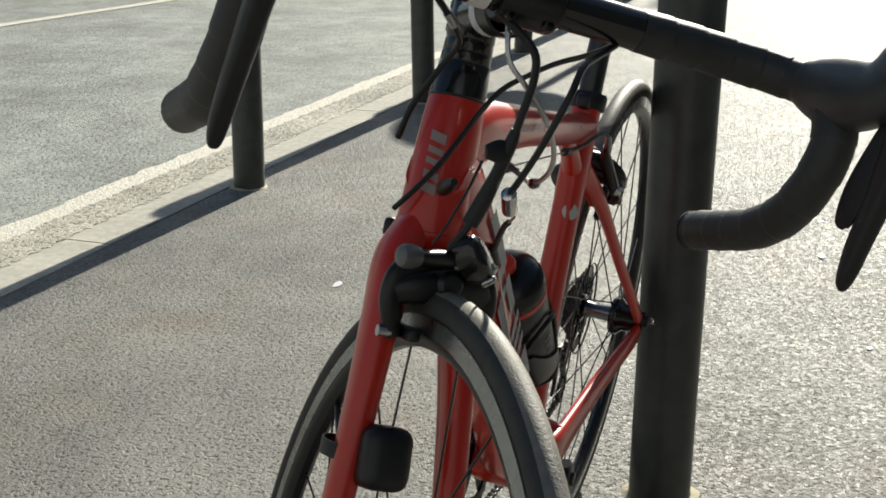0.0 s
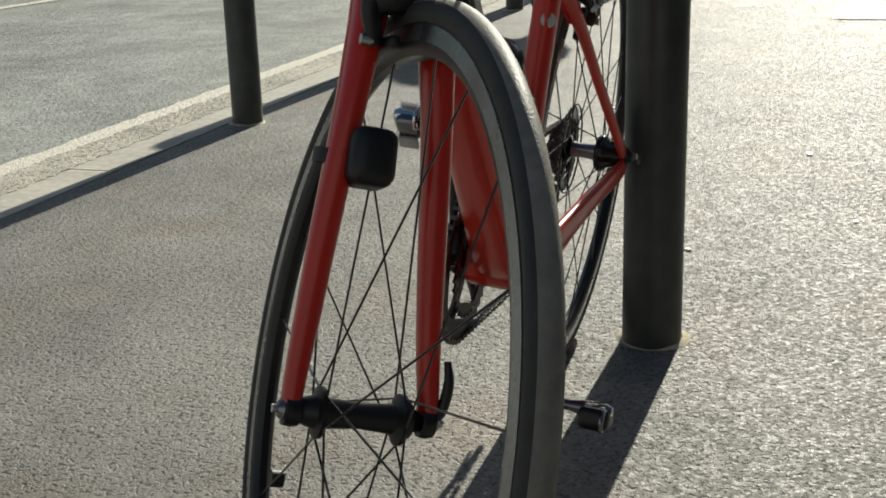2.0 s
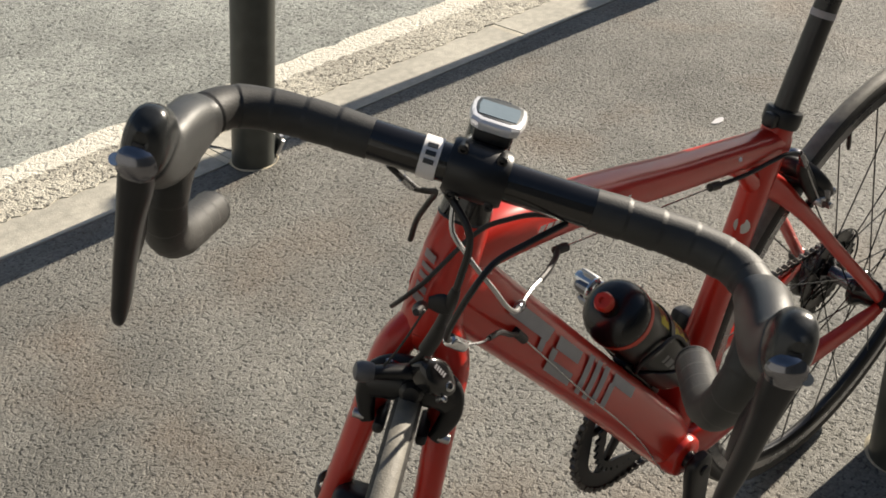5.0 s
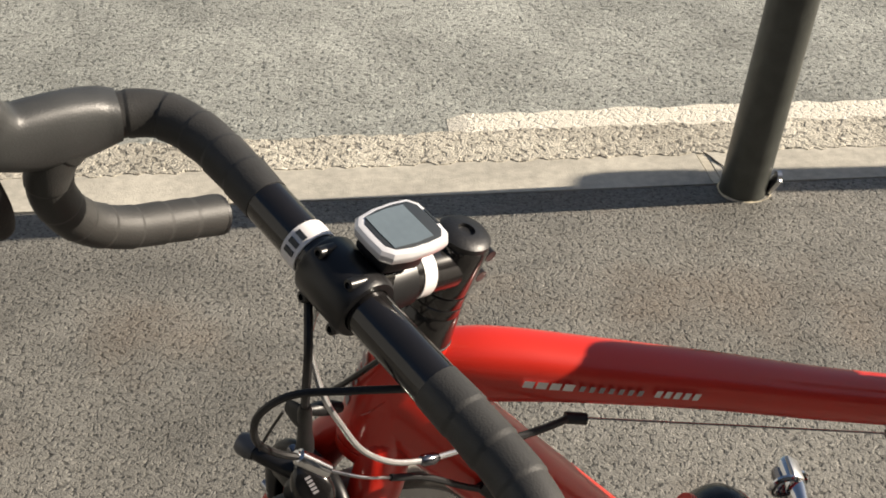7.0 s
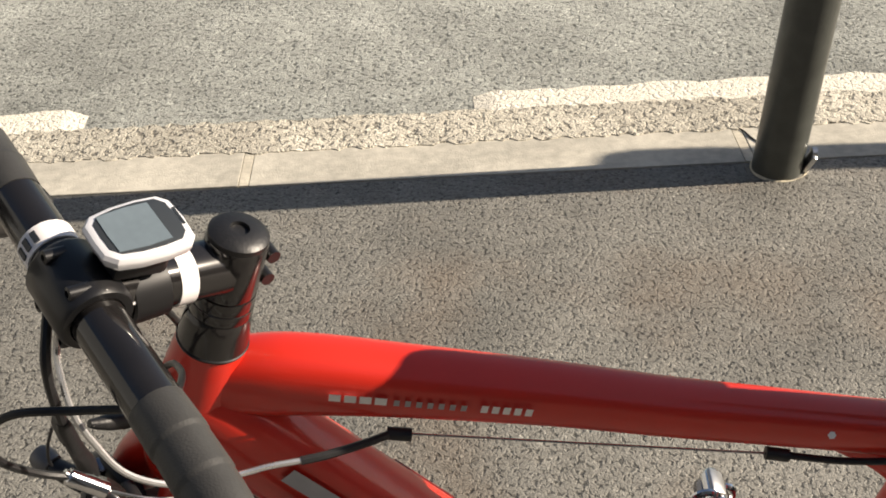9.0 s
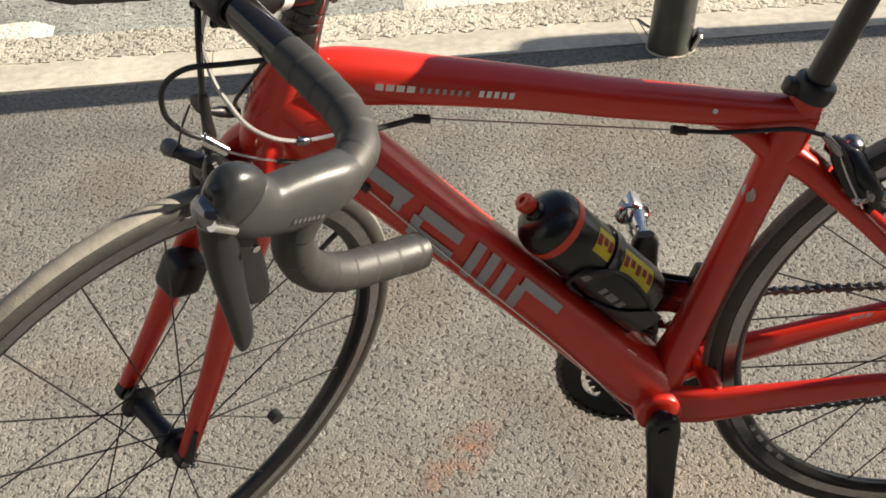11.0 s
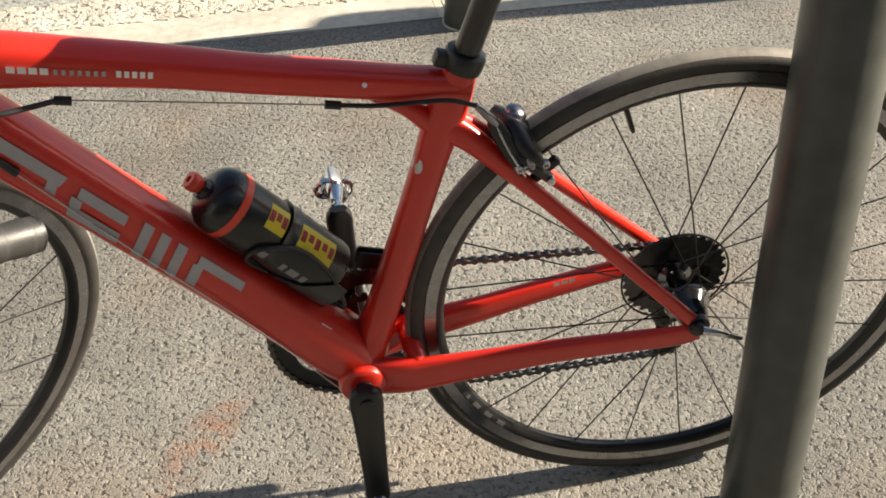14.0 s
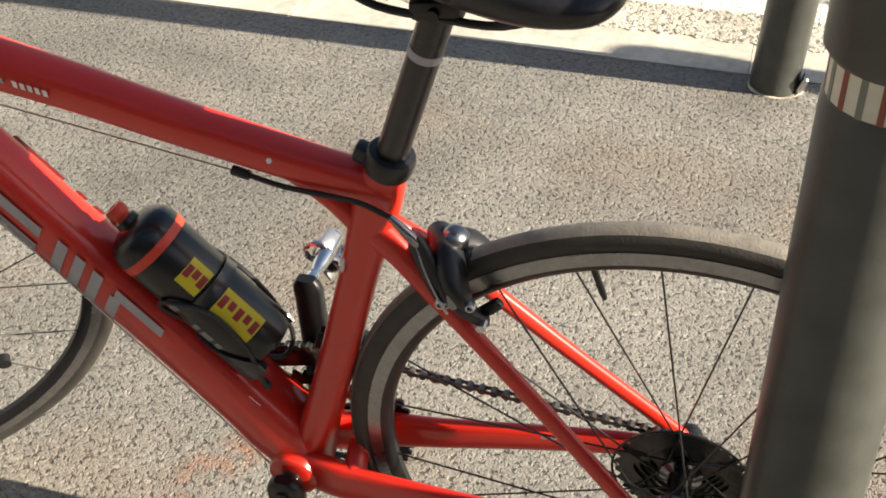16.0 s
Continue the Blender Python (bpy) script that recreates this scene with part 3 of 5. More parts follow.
skin("stay_bridge", [(-0.325, -0.036, 0.290, 0.012, 0.014), (-0.330, 0, 0.296, 0.012, 0.018), (-0.325, 0.036, 0.290, 0.012, 0.014)], RED, side=(1, 0, 0))
skin("brake_bridge", [(-0.226, -0.022, 0.563, 0.008, 0.009), (-0.232, 0, 0.566, 0.009, 0.010), (-0.226, 0.022, 0.563, 0.008, 0.009)], RED, side=(1, 0, 0))


# -- painted marks on the tubes: plain bars in place of maker's names --
def bars(name, mat, parent, rows, at, thick=0.0012, bend=None):
    """Flat bars at (u, v, length, height, slant) on a plane; bend: the radius of the tube that they lie on."""
    bm = fresh()
    for u, v, lu, lv, slant in rows:
        steps = 6
        for i in range(steps):
            a, b = -lu / 2 + lu * i / steps, -lu / 2 + lu * (i + 1) / steps
            quad = [(u + a + slant * -lv / 2, v - lv / 2), (u + b + slant * -lv / 2, v - lv / 2), (u + b + slant * lv / 2, v + lv / 2), (u + a + slant * lv / 2, v + lv / 2)]
            for j in range(4):
                lo, hi = j / 4, (j + 1) / 4
                q0, q1, q2, q3 = (Vector(q) for q in quad)
                cell = [q0.lerp(q3, lo), q1.lerp(q2, lo), q1.lerp(q2, hi), q0.lerp(q3, hi)]
                bm.faces.new([bm.verts.new((c.x, c.y, thick - ((c.y ** 2) / (2 * bend) if bend else 0))) for c in cell])
    bmesh.ops.remove_doubles(bm, verts=bm.verts, dist=1e-6)
    return part(name, bm, mat, parent, at=at, smooth=60)


DT = Vector((0.674, 0, -0.739))                     # down the down tube
dt_left = frame_of(wx(-0.60, -0.0302, 0.5145), DT, (0.739, 0, 0.674))
# the large mark, as plain slanted bars in silver grey
big = [(-0.158, 0.013, 0.088, 0.014, 0.0), (-0.120, 0.002, 0.012, 0.014, -0.4)]
big += [(-0.066, 0.0125, 0.058, 0.013, -0.35), (-0.060, -0.0115, 0.062, 0.013, -0.35), (-0.090, 0.0, 0.013, 0.010, -0.35)]
big += [(u, 0.002, 0.0125, 0.042, -0.35) for u in (-0.008, 0.014, 0.036)]
big += [(0.085, 0.017, 0.062, 0.012, -0.35), (0.063, -0.002, 0.013, 0.026, -0.35)]
bars("frame_mark", DECAL, frame_tube["down"], big, dt_left @ pose(0, 0, 0), bend=0.30)
bars("frame_mark", DECAL, frame_tube["down"], big, frame_of(wx(-0.60, 0.0302, 0.5145), -DT, (0.739, 0, 0.674)), bend=0.30)
TT = Vector((0.1215, 0, -0.020)).normalized()
tt_left = frame_of(wx(-0.63, -0.0226, 0.7270), TT, (0.1, -0.25, 1))
word = [(-0.060 + 0.0098 * i, 0.0, 0.0068, 0.0095, 0.0) for i in range(4)] + [(-0.0205 + 0.0072 * i, -0.0004, 0.0046, 0.0085, 0.0) for i in range(7)]
for row in word[:4]:
    bars("name_mark", WHITE_DECAL, frame_tube["top"], [(*row[:2], 0.0076, 0.0088, row[4])], tt_left, thick=0.0014)
for row in word[4:]:
    bars("name_mark", DECAL, frame_tube["top"], [(*row[:2], 0.0036, 0.0072, row[4])], tt_left, thick=0.0014)
for i in range(5):
    bars("name_mark", WHITE_DECAL, frame_tube["top"], [(0.036 + 0.0072 * i, 0.0004, 0.0046, 0.0088, 0.0)], tt_left, thick=0.0014)
ace = frame_of((-0.131, 0.0405, 0.326), (0.96, 0, 0.17), (-0.1, -0.2, 1))
bars("stay_mark", WHITE_DECAL, bike, [(-0.011 + 0.0095 * i, 0, 0.0075, 0.0085, 0.2) for i in range(3)], ace, thick=0.001)
head_face = Vector((-0.94, -0.03, 0.32)).normalized()
for u, wide in ((-0.024, 0.0075), (-0.0145, 0.0062), (-0.004, 0.0048), (0.0045, 0.0048), (0.015, 0.0075)):
    bars("head_mark", HEAD_MARK, frame_tube["head"], [(u, 0, wide, 0.0125, 0.25)], frame_of(TOP - AXIS * 0.140 + head_face * 0.0285, AXIS, head_face.cross(AXIS)), thick=0.0012, bend=0.027)
bm = fresh()
lathe(bm, [(0, 0), (0.0095, 0), (0.0095, 0.0015), (0, 0.002)], 24, along((-0.3195, -0.008, 0.570), (-0.9, -0.38, 0.25)))
part("badge", bm, ALLOY, frame_tube["seat"], "small round silver sticker")
bm = fresh()
lathe(bm, [(0, 0), (0.0028, 0), (0.0028, 0.001), (0, 0.001)], 6, along((-0.372, -0.0175, 0.6835), (-0.05, -0.9, 0.5)))
part("small_sticker", bm, WHITE_DECAL, frame_tube["top"])
bm = fresh()
block(bm, (0.016, 0.012, 0.001), frame_of((-0.433, -0.024, 0.363), DT, (0.6, -0.5, 0.5)), 0.0003, 1)
part("small_sticker", bm, WHITE_DECAL, frame_tube["down"], smooth=0)

# -- seat post, clamp and saddle --
SP = Vector((0.0445, 0, 0.136)).normalized()
sp0 = Vector((-0.2735, 0, 0.680))
rod("seat_post", [sp0 - SP * 0.02, sp0 + SP * 0.184], 0.0137, CARBON, n=24)
rod("seat_post_band", [sp0 + SP * 0.1275, sp0 + SP * 0.135], 0.0141, DECAL, n=24)
clamp_bm = fresh()
lathe(clamp_bm, [(0.0142, -0.002), (0.0205, -0.002), (0.0215, 0.002), (0.0215, 0.014), (0.020, 0.017), (0.0142, 0.018)], 28, along(sp0 + SP * 0.004, SP), closed=True)
block(clamp_bm, (0.016, 0.020, 0.017), along(sp0 + SP * 0.012 + Vector((-0.021, 0, 0.003)), SP), 0.004)
part("seat_clamp", clamp_bm, BLACK, bike)
saddle_rows = [(-0.362, 0, 0.8860, 0.009, 0.006), (-0.355, 0, 0.8865, 0.017, 0.014), (-0.338, 0, 0.8870, 0.0225, 0.0205), (-0.290, 0, 0.8880, 0.0250, 0.0215), (-0.235, 0, 0.8880, 0.034, 0.0220),
               (-0.185, 0, 0.8880, 0.054, 0.0230), (-0.140, 0, 0.8905, 0.069, 0.0220), (-0.100, 0, 0.8935, 0.069, 0.0180), (-0.081, 0, 0.8960, 0.054, 0.011), (-0.075, 0, 0.8965, 0.030, 0.005)]
saddle = skin("saddle", saddle_rows, SADDLE, n=28, power=2.5, label="black padded saddle with a stitched cover")
for s in (-1, 1):
    rod("saddle_rail", [(-0.318, s * 0.008, 0.874), (-0.300, s * 0.014, 0.866), (-0.262, s * 0.021, 0.853), (-0.215, s * 0.022, 0.850), (-0.165, s * 0.026, 0.853), (-0.120, s * 0.036, 0.878)], 0.0035, BLACK, saddle, 8, 4)
bm = fresh()
for s in (-1, 1):
    for i in range(16):
        t = i / 15
        x = -0.345 + 0.225 * t
        yy = np.interp(x, [r[0] for r in saddle_rows], [r[3] for r in saddle_rows]) * 0.93
        block(bm, (0.004, 0.0012, 0.0016), pose(x, s * yy, np.interp(x, [r[0] for r in saddle_rows], [r[2] for r in saddle_rows]) + 0.0085))
part("stitching", bm, THREAD, saddle, "dark stitching along the edge", smooth=0)
bm = fresh()
block(bm, (0.042, 0.05, 0.018), pose(-0.216, 0, 0.855, 0, -8), 0.006)
lathe(bm, [(0, -0.03), (0.005, -0.03), (0.005, 0.03), (0, 0.03)], 12, pose(-0.216, 0, 0.855, 90))
part("saddle_clamp", bm, BLACK, bike)


# -- wheels --
def wheel(name, m, spokes, right_flange, label, shell=BLACK):
    """A wheel about its own y axis at m: dark rim with silver brake tracks, tyre, spokes, hub."""
    turn = m @ pose(0, 0, 0, 90)
    bm = fresh()
    lathe(bm, [(0.3155, -0.0098), (0.3165, -0.0088), (0.3115, -0.007), (0.3115, 0.007), (0.3165, 0.0088), (0.3155, 0.0098), (0.300, 0.0100), (0.2945, 0.0080), (0.2905, 0.0035), (0.2905, -0.0035), (0.2945, -0.0080), (0.300, -0.0100)], 96, turn, closed=True)
    rim = part(name, bm, BLACK, bike, label)
    for s in (-1, 1):
        bm = fresh()
        lathe(bm, [(0.3012, s * 0.0098), (0.3012, s * 0.0105), (0.3145, s * 0.0104), (0.3145, s * 0.0095)], 96, turn, closed=True)
        part("brake_track", bm, TRACK, rim, "worn silver brake track")
    bm = fresh()
    prof = [(0.3135, -0.0085)] + [(0.3235 + 0.0125 * math.cos(a), 0.0122 * math.sin(a)) for a in np.linspace(-2.2, 2.2, 16)] + [(0.3135, 0.0085)]
    lathe(bm, prof, 96, turn, closed=True)
    part("tyre", bm, TYRE, rim, "black road tyre")
    bm = fresh()
    prof = [(0.3235 + 0.0129 * math.cos(a), 0.0122 * math.sin(a)) for a in np.linspace(-0.80, 0.80, 9)]
    prof += [(0.3235 + 0.0110 * math.cos(a), 0.0115 * math.sin(a)) for a in np.linspace(0.80, -0.80, 7)]
    lathe(bm, prof, 96, turn, closed=True)
    part("tread", bm, TREAD, rim, "dusty worn tread")
    left, right = -0.034, right_flange
    bm = fresh()
    lathe(bm, [(0, -0.052), (0.008, -0.052), (0.0095, -0.046), (0.015, -0.042), (0.016, left - 0.003), (0.021, left - 0.002), (0.021, left + 0.002), (0.0125, left + 0.006), (0.0105, 0.0), (0.0125, right - 0.006), (0.021, right - 0.002), (0.021, right + 0.002), (0.014, right + 0.004), (0.010, 0.05), (0.008, 0.052), (0, 0.052)], 28, turn @ pose(0, 0, 0, 180))
    part("hub", bm, shell, rim)
    bm = fresh()
    lathe(bm, [(0, -0.072), (0.0035, -0.072), (0.0035, 0.072), (0, 0.072)], 10, turn)
    part("axle", bm, STEEL, rim)
    for i in range(spokes):
        side = left if i % 2 else right
        a = 2 * math.pi * (i + 0.5) / spokes
        twist = (1 if (i // 2) % 2 else -1) * 1.25
        b = a + twist * 0.95
        p = m @ Vector((0.0185 * math.sin(b), side, 0.0185 * math.cos(b)))
        q = m @ Vector((0.2915 * math.sin(a), 0.0015 * (1 if side > 0 else -1), 0.2915 * math.cos(a)))
        rod("spoke", [p, q], 0.00105, SPOKE, rim, 5)
    return rim


FRONT_HUB = Vector((RAKE, 0, -FORK_LONG))
steer_wheel = FORK @ Matrix.Translation(FRONT_HUB) @ Matrix(((-1, 0, 0, 0), (0, -1, 0, 0), (0, 0, 1, 0), (0, 0, 0, 1)))
# keep the wheel's own up along the fork
rear_wheel = wheel("rear_wheel", Matrix.Translation(HUB), 24, 0.020, "spoked rear wheel with dark rim", DARK_CHROME)
front_wheel = wheel("front_wheel", steer_wheel, 20, 0.034, "spoked front wheel with dark rim, turned left")


def on_wheel(m, angle, radius, y=0.0):
    a = radians(angle)
    return m @ Vector((radius * math.sin(a), y, radius * math.cos(a)))


for rim, m, angle in ((rear_wheel, Matrix.Translation(HUB), -19.0), (front_wheel, steer_wheel, 44.0)):
    rod("valve", [on_wheel(m, angle, 0.292), on_wheel(m, angle, 0.262), on_wheel(m, angle, 0.255)], [0.0032, 0.0032, 0.0022], BLACK, rim, 8)
bm = fresh()
lathe(bm, [(0, -0.006), (0.0085, -0.006), (0.0085, 0.006), (0, 0.006)], 16, along(on_wheel(steer_wheel, 116.5, 0.226, 0.004), FORK.col[1].to_3d()))
part("spoke_magnet", bm, MATT_BLACK, front_wheel)

for k in range(4):
    bm = fresh()
    a = -118.0 - 5.0 * k
    block(bm, (0.014, 0.0008, 0.0055), Matrix.Translation(HUB) @ pose(0, 0, 0, 0, a, 0) @ pose(0, -0.0092, 0.2965, 14, 0, 0))
    part("rim_mark", bm, HOOD_MARK, rear_wheel, smooth=0)

# -- cassette, chain, derailleurs --
for i, (rad, yy) in enumerate(((0.0265, 0.0445), (0.029, 0.0410), (0.0315, 0.0375), (0.035, 0.0340), (0.039, 0.0305), (0.044, 0.0270), (0.049, 0.0235), (0.0555, 0.0200))):
    rad *= 1.13
    teeth = int(rad * 2 * math.pi / 0.0127)
    bm = fresh()
    out = []
    for k in range(teeth * 4):
        r = rad + (0.003 if k % 4 in (1, 2) else -0.0015)
        a = 2 * math.pi * k / (teeth * 4)
        out.append((r * math.cos(a), r * math.sin(a)))
    seat = Matrix.Translation(HUB + Vector((0, yy, 0))) @ pose(0, 0, 0, 90)
    if rad < 0.043:
        prism(bm, out, 0.0018, seat)
    else:
        # the largest sprockets are open rings on a carrier
        hole = [(x * f, y * f) for (x, y), f in ((o, (0.70 + 0.05 * math.cos(6 * math.atan2(o[1], o[0]))) * rad / math.hypot(*o)) for o in out)]
        layers = [[bm.verts.new(seat @ Vector((x, y, z))) for x, y in ring] for ring, z in ((out, -0.0009), (out, 0.0009), (hole, 0.0009), (hole, -0.0009))]
        for p, q in zip(layers, layers[1:] + layers[:1]):
            for j in range(len(out)):
                bm.faces.new((p[j], p[(j + 1) % len(out)], q[(j + 1) % len(out)], q[j]))
    part("sprocket", bm, COG, rear_wheel, smooth=0)
rod("spoke_guard", [HUB + Vector((0.0675 * math.cos(a), 0.016, 0.0675 * math.sin(a))) for a in np.linspace(0, 2 * math.pi, 49)], 0.0015, SPOKE, rear_wheel, 6)


def gear_ring(radius, teeth, yy, name, inner, parent):
    bm = fresh()
    m = Matrix.Translation(BB + Vector((0, yy, 0))) @ pose(0, 0, 0, 90)
    outer, hole = [], []
    for k in range(teeth * 4):
        a = 2 * math.pi * k / (teeth * 4)
        r = radius + (0.0042 if k % 4 in (1, 2) else -0.0015)
        outer.append((r, a))
        hole.append((inner + 0.004 * math.cos(5 * a), a))
    layers = [[bm.verts.new(m @ Vector((r * math.cos(a), r * math.sin(a), z))) for r, a in ring] for ring, z in ((outer, -0.0015), (outer, 0.0015), (hole, 0.0015), (hole, -0.0015))]
    cnt = len(outer)
    for p, q in zip(layers, layers[1:] + layers[:1]):
        for j in range(cnt):
            bm.faces.new((p[j], p[(j + 1) % cnt], q[(j + 1) % cnt], q[j]))
    return part(name, bm, BLACK, parent, smooth=30)


crank_dir = Vector((0.045, 0, -1)).normalized()
bm = fresh()
lathe(bm, [(0, -0.056), (0.012, -0.056), (0.012, 0.056), (0, 0.056)], 20, Matrix.Translation(BB) @ pose(0, 0, 0, 90))
crankset = part("crankset", bm, BLACK, bike, "black crankset with two toothed rings")
gear_ring(0.103, 46, 0.0475, "chainring", 0.079, crankset)
gear_ring(0.069, 34, 0.0415, "chainring", 0.057, crankset)
for k in range(5):
    a = math.radians(72 * k + 92)
    w = Vector((math.cos(a), 0, math.sin(a)))
    skin("spider_arm", [(*(BB + Vector((0, 0.050, 0)) + w * r), 0.004, hw) for r, hw in ((0.012, 0.012), (0.04, 0.009), (0.070, 0.007), (0.090, 0.009))], BLACK, crankset, k=2, n=12, power=3)
for s, way in ((-1, crank_dir), (1, -crank_dir)):
    y0 = s * (0.062 if s < 0 else 0.060)
    skin("crank_arm", [(*(BB + way * r + Vector((0, y0 + s * dy, 0))), hy, hx) for r, dy, hy, hx in ((-0.018, 0, 0.006, 0.010), (-0.010, 0, 0.009, 0.0180), (0.008, 0, 0.0105, 0.0205), (0.04, 0.002, 0.0095, 0.0185), (0.10, 0.006, 0.0090, 0.0165), (0.15, 0.009, 0.0085, 0.0155), (0.172, 0.010, 0.0080, 0.0155), (0.183, 0.010, 0.006, 0.010))],
         BLACK, crankset, k=4, n=20, power=3.2)
    bm = fresh()
    lathe(bm, [(0, -0.0135), (0.008, -0.0125), (0.008, 0.0125), (0, 0.0135)], 24, Matrix.Translation(BB + Vector((0, y0 * 1.0, 0))) @ pose(0, 0, 0, 90))
    part("crank_bolt", bm, MATT_BLACK, crankset)
    # clipless pedal: spindle, body, cage plates
    end = BB + way * 0.172 + Vector((0, y0 + s * 0.010, 0))
    bm = fresh()
    lathe(bm, [(0, 0), (0.009, 0), (0.009, 0.014), (0.0065, 0.018), (0.0075, 0.030), (0.0105, 0.044), (0.0115, 0.075), (0.008, 0.082), (0, 0.082)], 18, along(end, (0, s, 0)))
    # the left pedal's darker metals put the bollard's shade into its colour
    pedal = part("pedal", bm, CHROME if s > 0 else DARK_CHROME, bike, "small polished clipless pedal")
    hang = Matrix.Translation(end + Vector((0, s * 0.062, -0.010))) @ pose(0, 0, 0, 0, 50 if s > 0 else 20, 0)
    bm = fresh()
    block(bm, (0.036, 0.034, 0.022) if s > 0 else (0.050, 0.040, 0.030), hang, 0.009, 3)
    part("pedal_body", bm, DARK_CHROME if s > 0 else BLACK, pedal)
    for e in (-1, 1):
        rod("binding_hoop", [hang @ Vector((e * (0.016 if s > 0 else 0.026) + 0.011 * math.cos(a), 0.013 * e, 0.013 * math.sin(a))) for a in np.linspace(0, 2 * math.pi, 21)], 0.0034, CHROME if s > 0 else DARK_CHROME, pedal, 8)
        bm = fresh()
        block(bm, (0.016, 0.026, 0.005), hang @ pose(e * 0.016, 0, -0.015 * e, 0, e * 14, 0), 0.0025)
        part("binding_plate", bm, ALLOY if s > 0 else DARK_CHROME, pedal)

# chain: two runs and the wraps, alternating link plates
RING_Y, COG_Y = 0.0475, 0.0340
pulley_a, pulley_b = HUB + Vector((0.006, 0.034, -0.082)), HUB + Vector((0.012, 0.036, -0.138))
route = []
for a in np.linspace(1.62, 4.55, 26):
    route.append(BB + Vector((0.1045 * math.cos(a), RING_Y, 0.1045 * math.sin(a))))
route += [pulley_b + Vector((0.0, 0, -0.018)) + (route[-1] - pulley_b) * t for t in (0.55, 0.3)]
for a in np.linspace(-1.6, 0.9, 6):
    route.append(pulley_b + Vector((0.018 * math.cos(a), 0, 0.018 * math.sin(a))))
for a in np.linspace(4.1, 2.3, 5):
    route.append(pulley_a + Vector((0.018 * math.cos(a), 0, 0.018 * math.sin(a))))
for a in np.linspace(-1.0, 1.62, 14):
    route.append(HUB + Vector((0.0385 * math.cos(a), COG_Y, 0.0385 * math.sin(a))))
route += [HUB.lerp(BB, t) + Vector((0, COG_Y + (RING_Y - COG_Y) * t, 0.0385 + (0.1045 - 0.0385) * t)) for t in (0.25, 0.5, 0.75)]
route.append(route[0].copy())
dist = [0.0]
for p, q in zip(route, route[1:]):
    dist.append(dist[-1] + (q - p).length)
bm = fresh()
links = int(dist[-1] / 0.0127)
spots = [Vector([np.interp(i * dist[-1] / links, dist, [p[c] for p in route]) for c in range(3)]) for i in range(links + 1)]
for i in range(links):
    p, q = spots[i], spots[i + 1]
    mid = frame_of((p + q) / 2, q - p, (0, 1, 0))
    wide = 0.0034 if i % 2 else 0.0021
    for s in (-1, 1):
        block(bm, (0.0127, 0.0010, 0.0046), mid @ pose(0, s * wide, 0))
    half_pin = 0.0040
    lathe(bm, [(0, -half_pin), (0.0043, -half_pin), (0.0043, half_pin), (0, half_pin)], 8, frame_of(p, q - p, (0, 1, 0)) @ pose(0, 0, 0, 90))
chain = part("chain", bm, CHAIN, bike, "oily chain with alternating plates", smooth=0)

bm = fresh()
block(bm, (0.036, 0.022, 0.060), Matrix.Translation(HUB + Vector((0.020, 0.066, -0.048))) @ pose(0, 0, 0, 0, -24), 0.009, 3)
lathe(bm, [(0, -0.012), (0.014, -0.012), (0.016, 0.0), (0.014, 0.012), (0, 0.013)], 20, Matrix.Translation(HUB + Vector((0.012, 0.070, -0.026))) @ pose(0, 0, 0, 90))
rear_mech = part("rear_derailleur", bm, BLACK, bike)
skin("cage", [(*(pulley_a + Vector((0.006, 0.010, 0.012))), 0.0022, 0.012), (*pulley_a.lerp(pulley_b, 0.5) + Vector((0, 0.010, 0)), 0.0022, 0.011), (*(pulley_b + Vector((-0.002, 0.010, -0.012))), 0.0022, 0.010)], BLACK, rear_mech, n=14, power=4, k=3)
for p in (pulley_a, pulley_b):
    bm = fresh()
    prism(bm, [((0.0175 + (0.002 if k % 4 in (1, 2) else -0.0015)) * math.cos(2 * math.pi * k / 44), (0.0175 + (0.002 if k % 4 in (1, 2) else -0.0015)) * math.sin(2 * math.pi * k / 44)) for k in range(44)], 0.005, Matrix.Translation(p) @ pose(0, 0, 0, 90))
    part("jockey_wheel", bm, MATT_BLACK, rear_mech, smooth=0)
bm = fresh()
block(bm, (0.085, 0.003, 0.024), pose(-0.345, 0.042, 0.388, 0, 16), 0.001, 1)
block(bm, (0.085, 0.003, 0.024), pose(-0.345, 0.053, 0.388, 0, 16), 0.001, 1)
block(bm, (0.030, 0.030, 0.034), pose(-0.338, 0.030, 0.415, 0, 16), 0.006)
part("front_derailleur", bm, BLACK, bike)


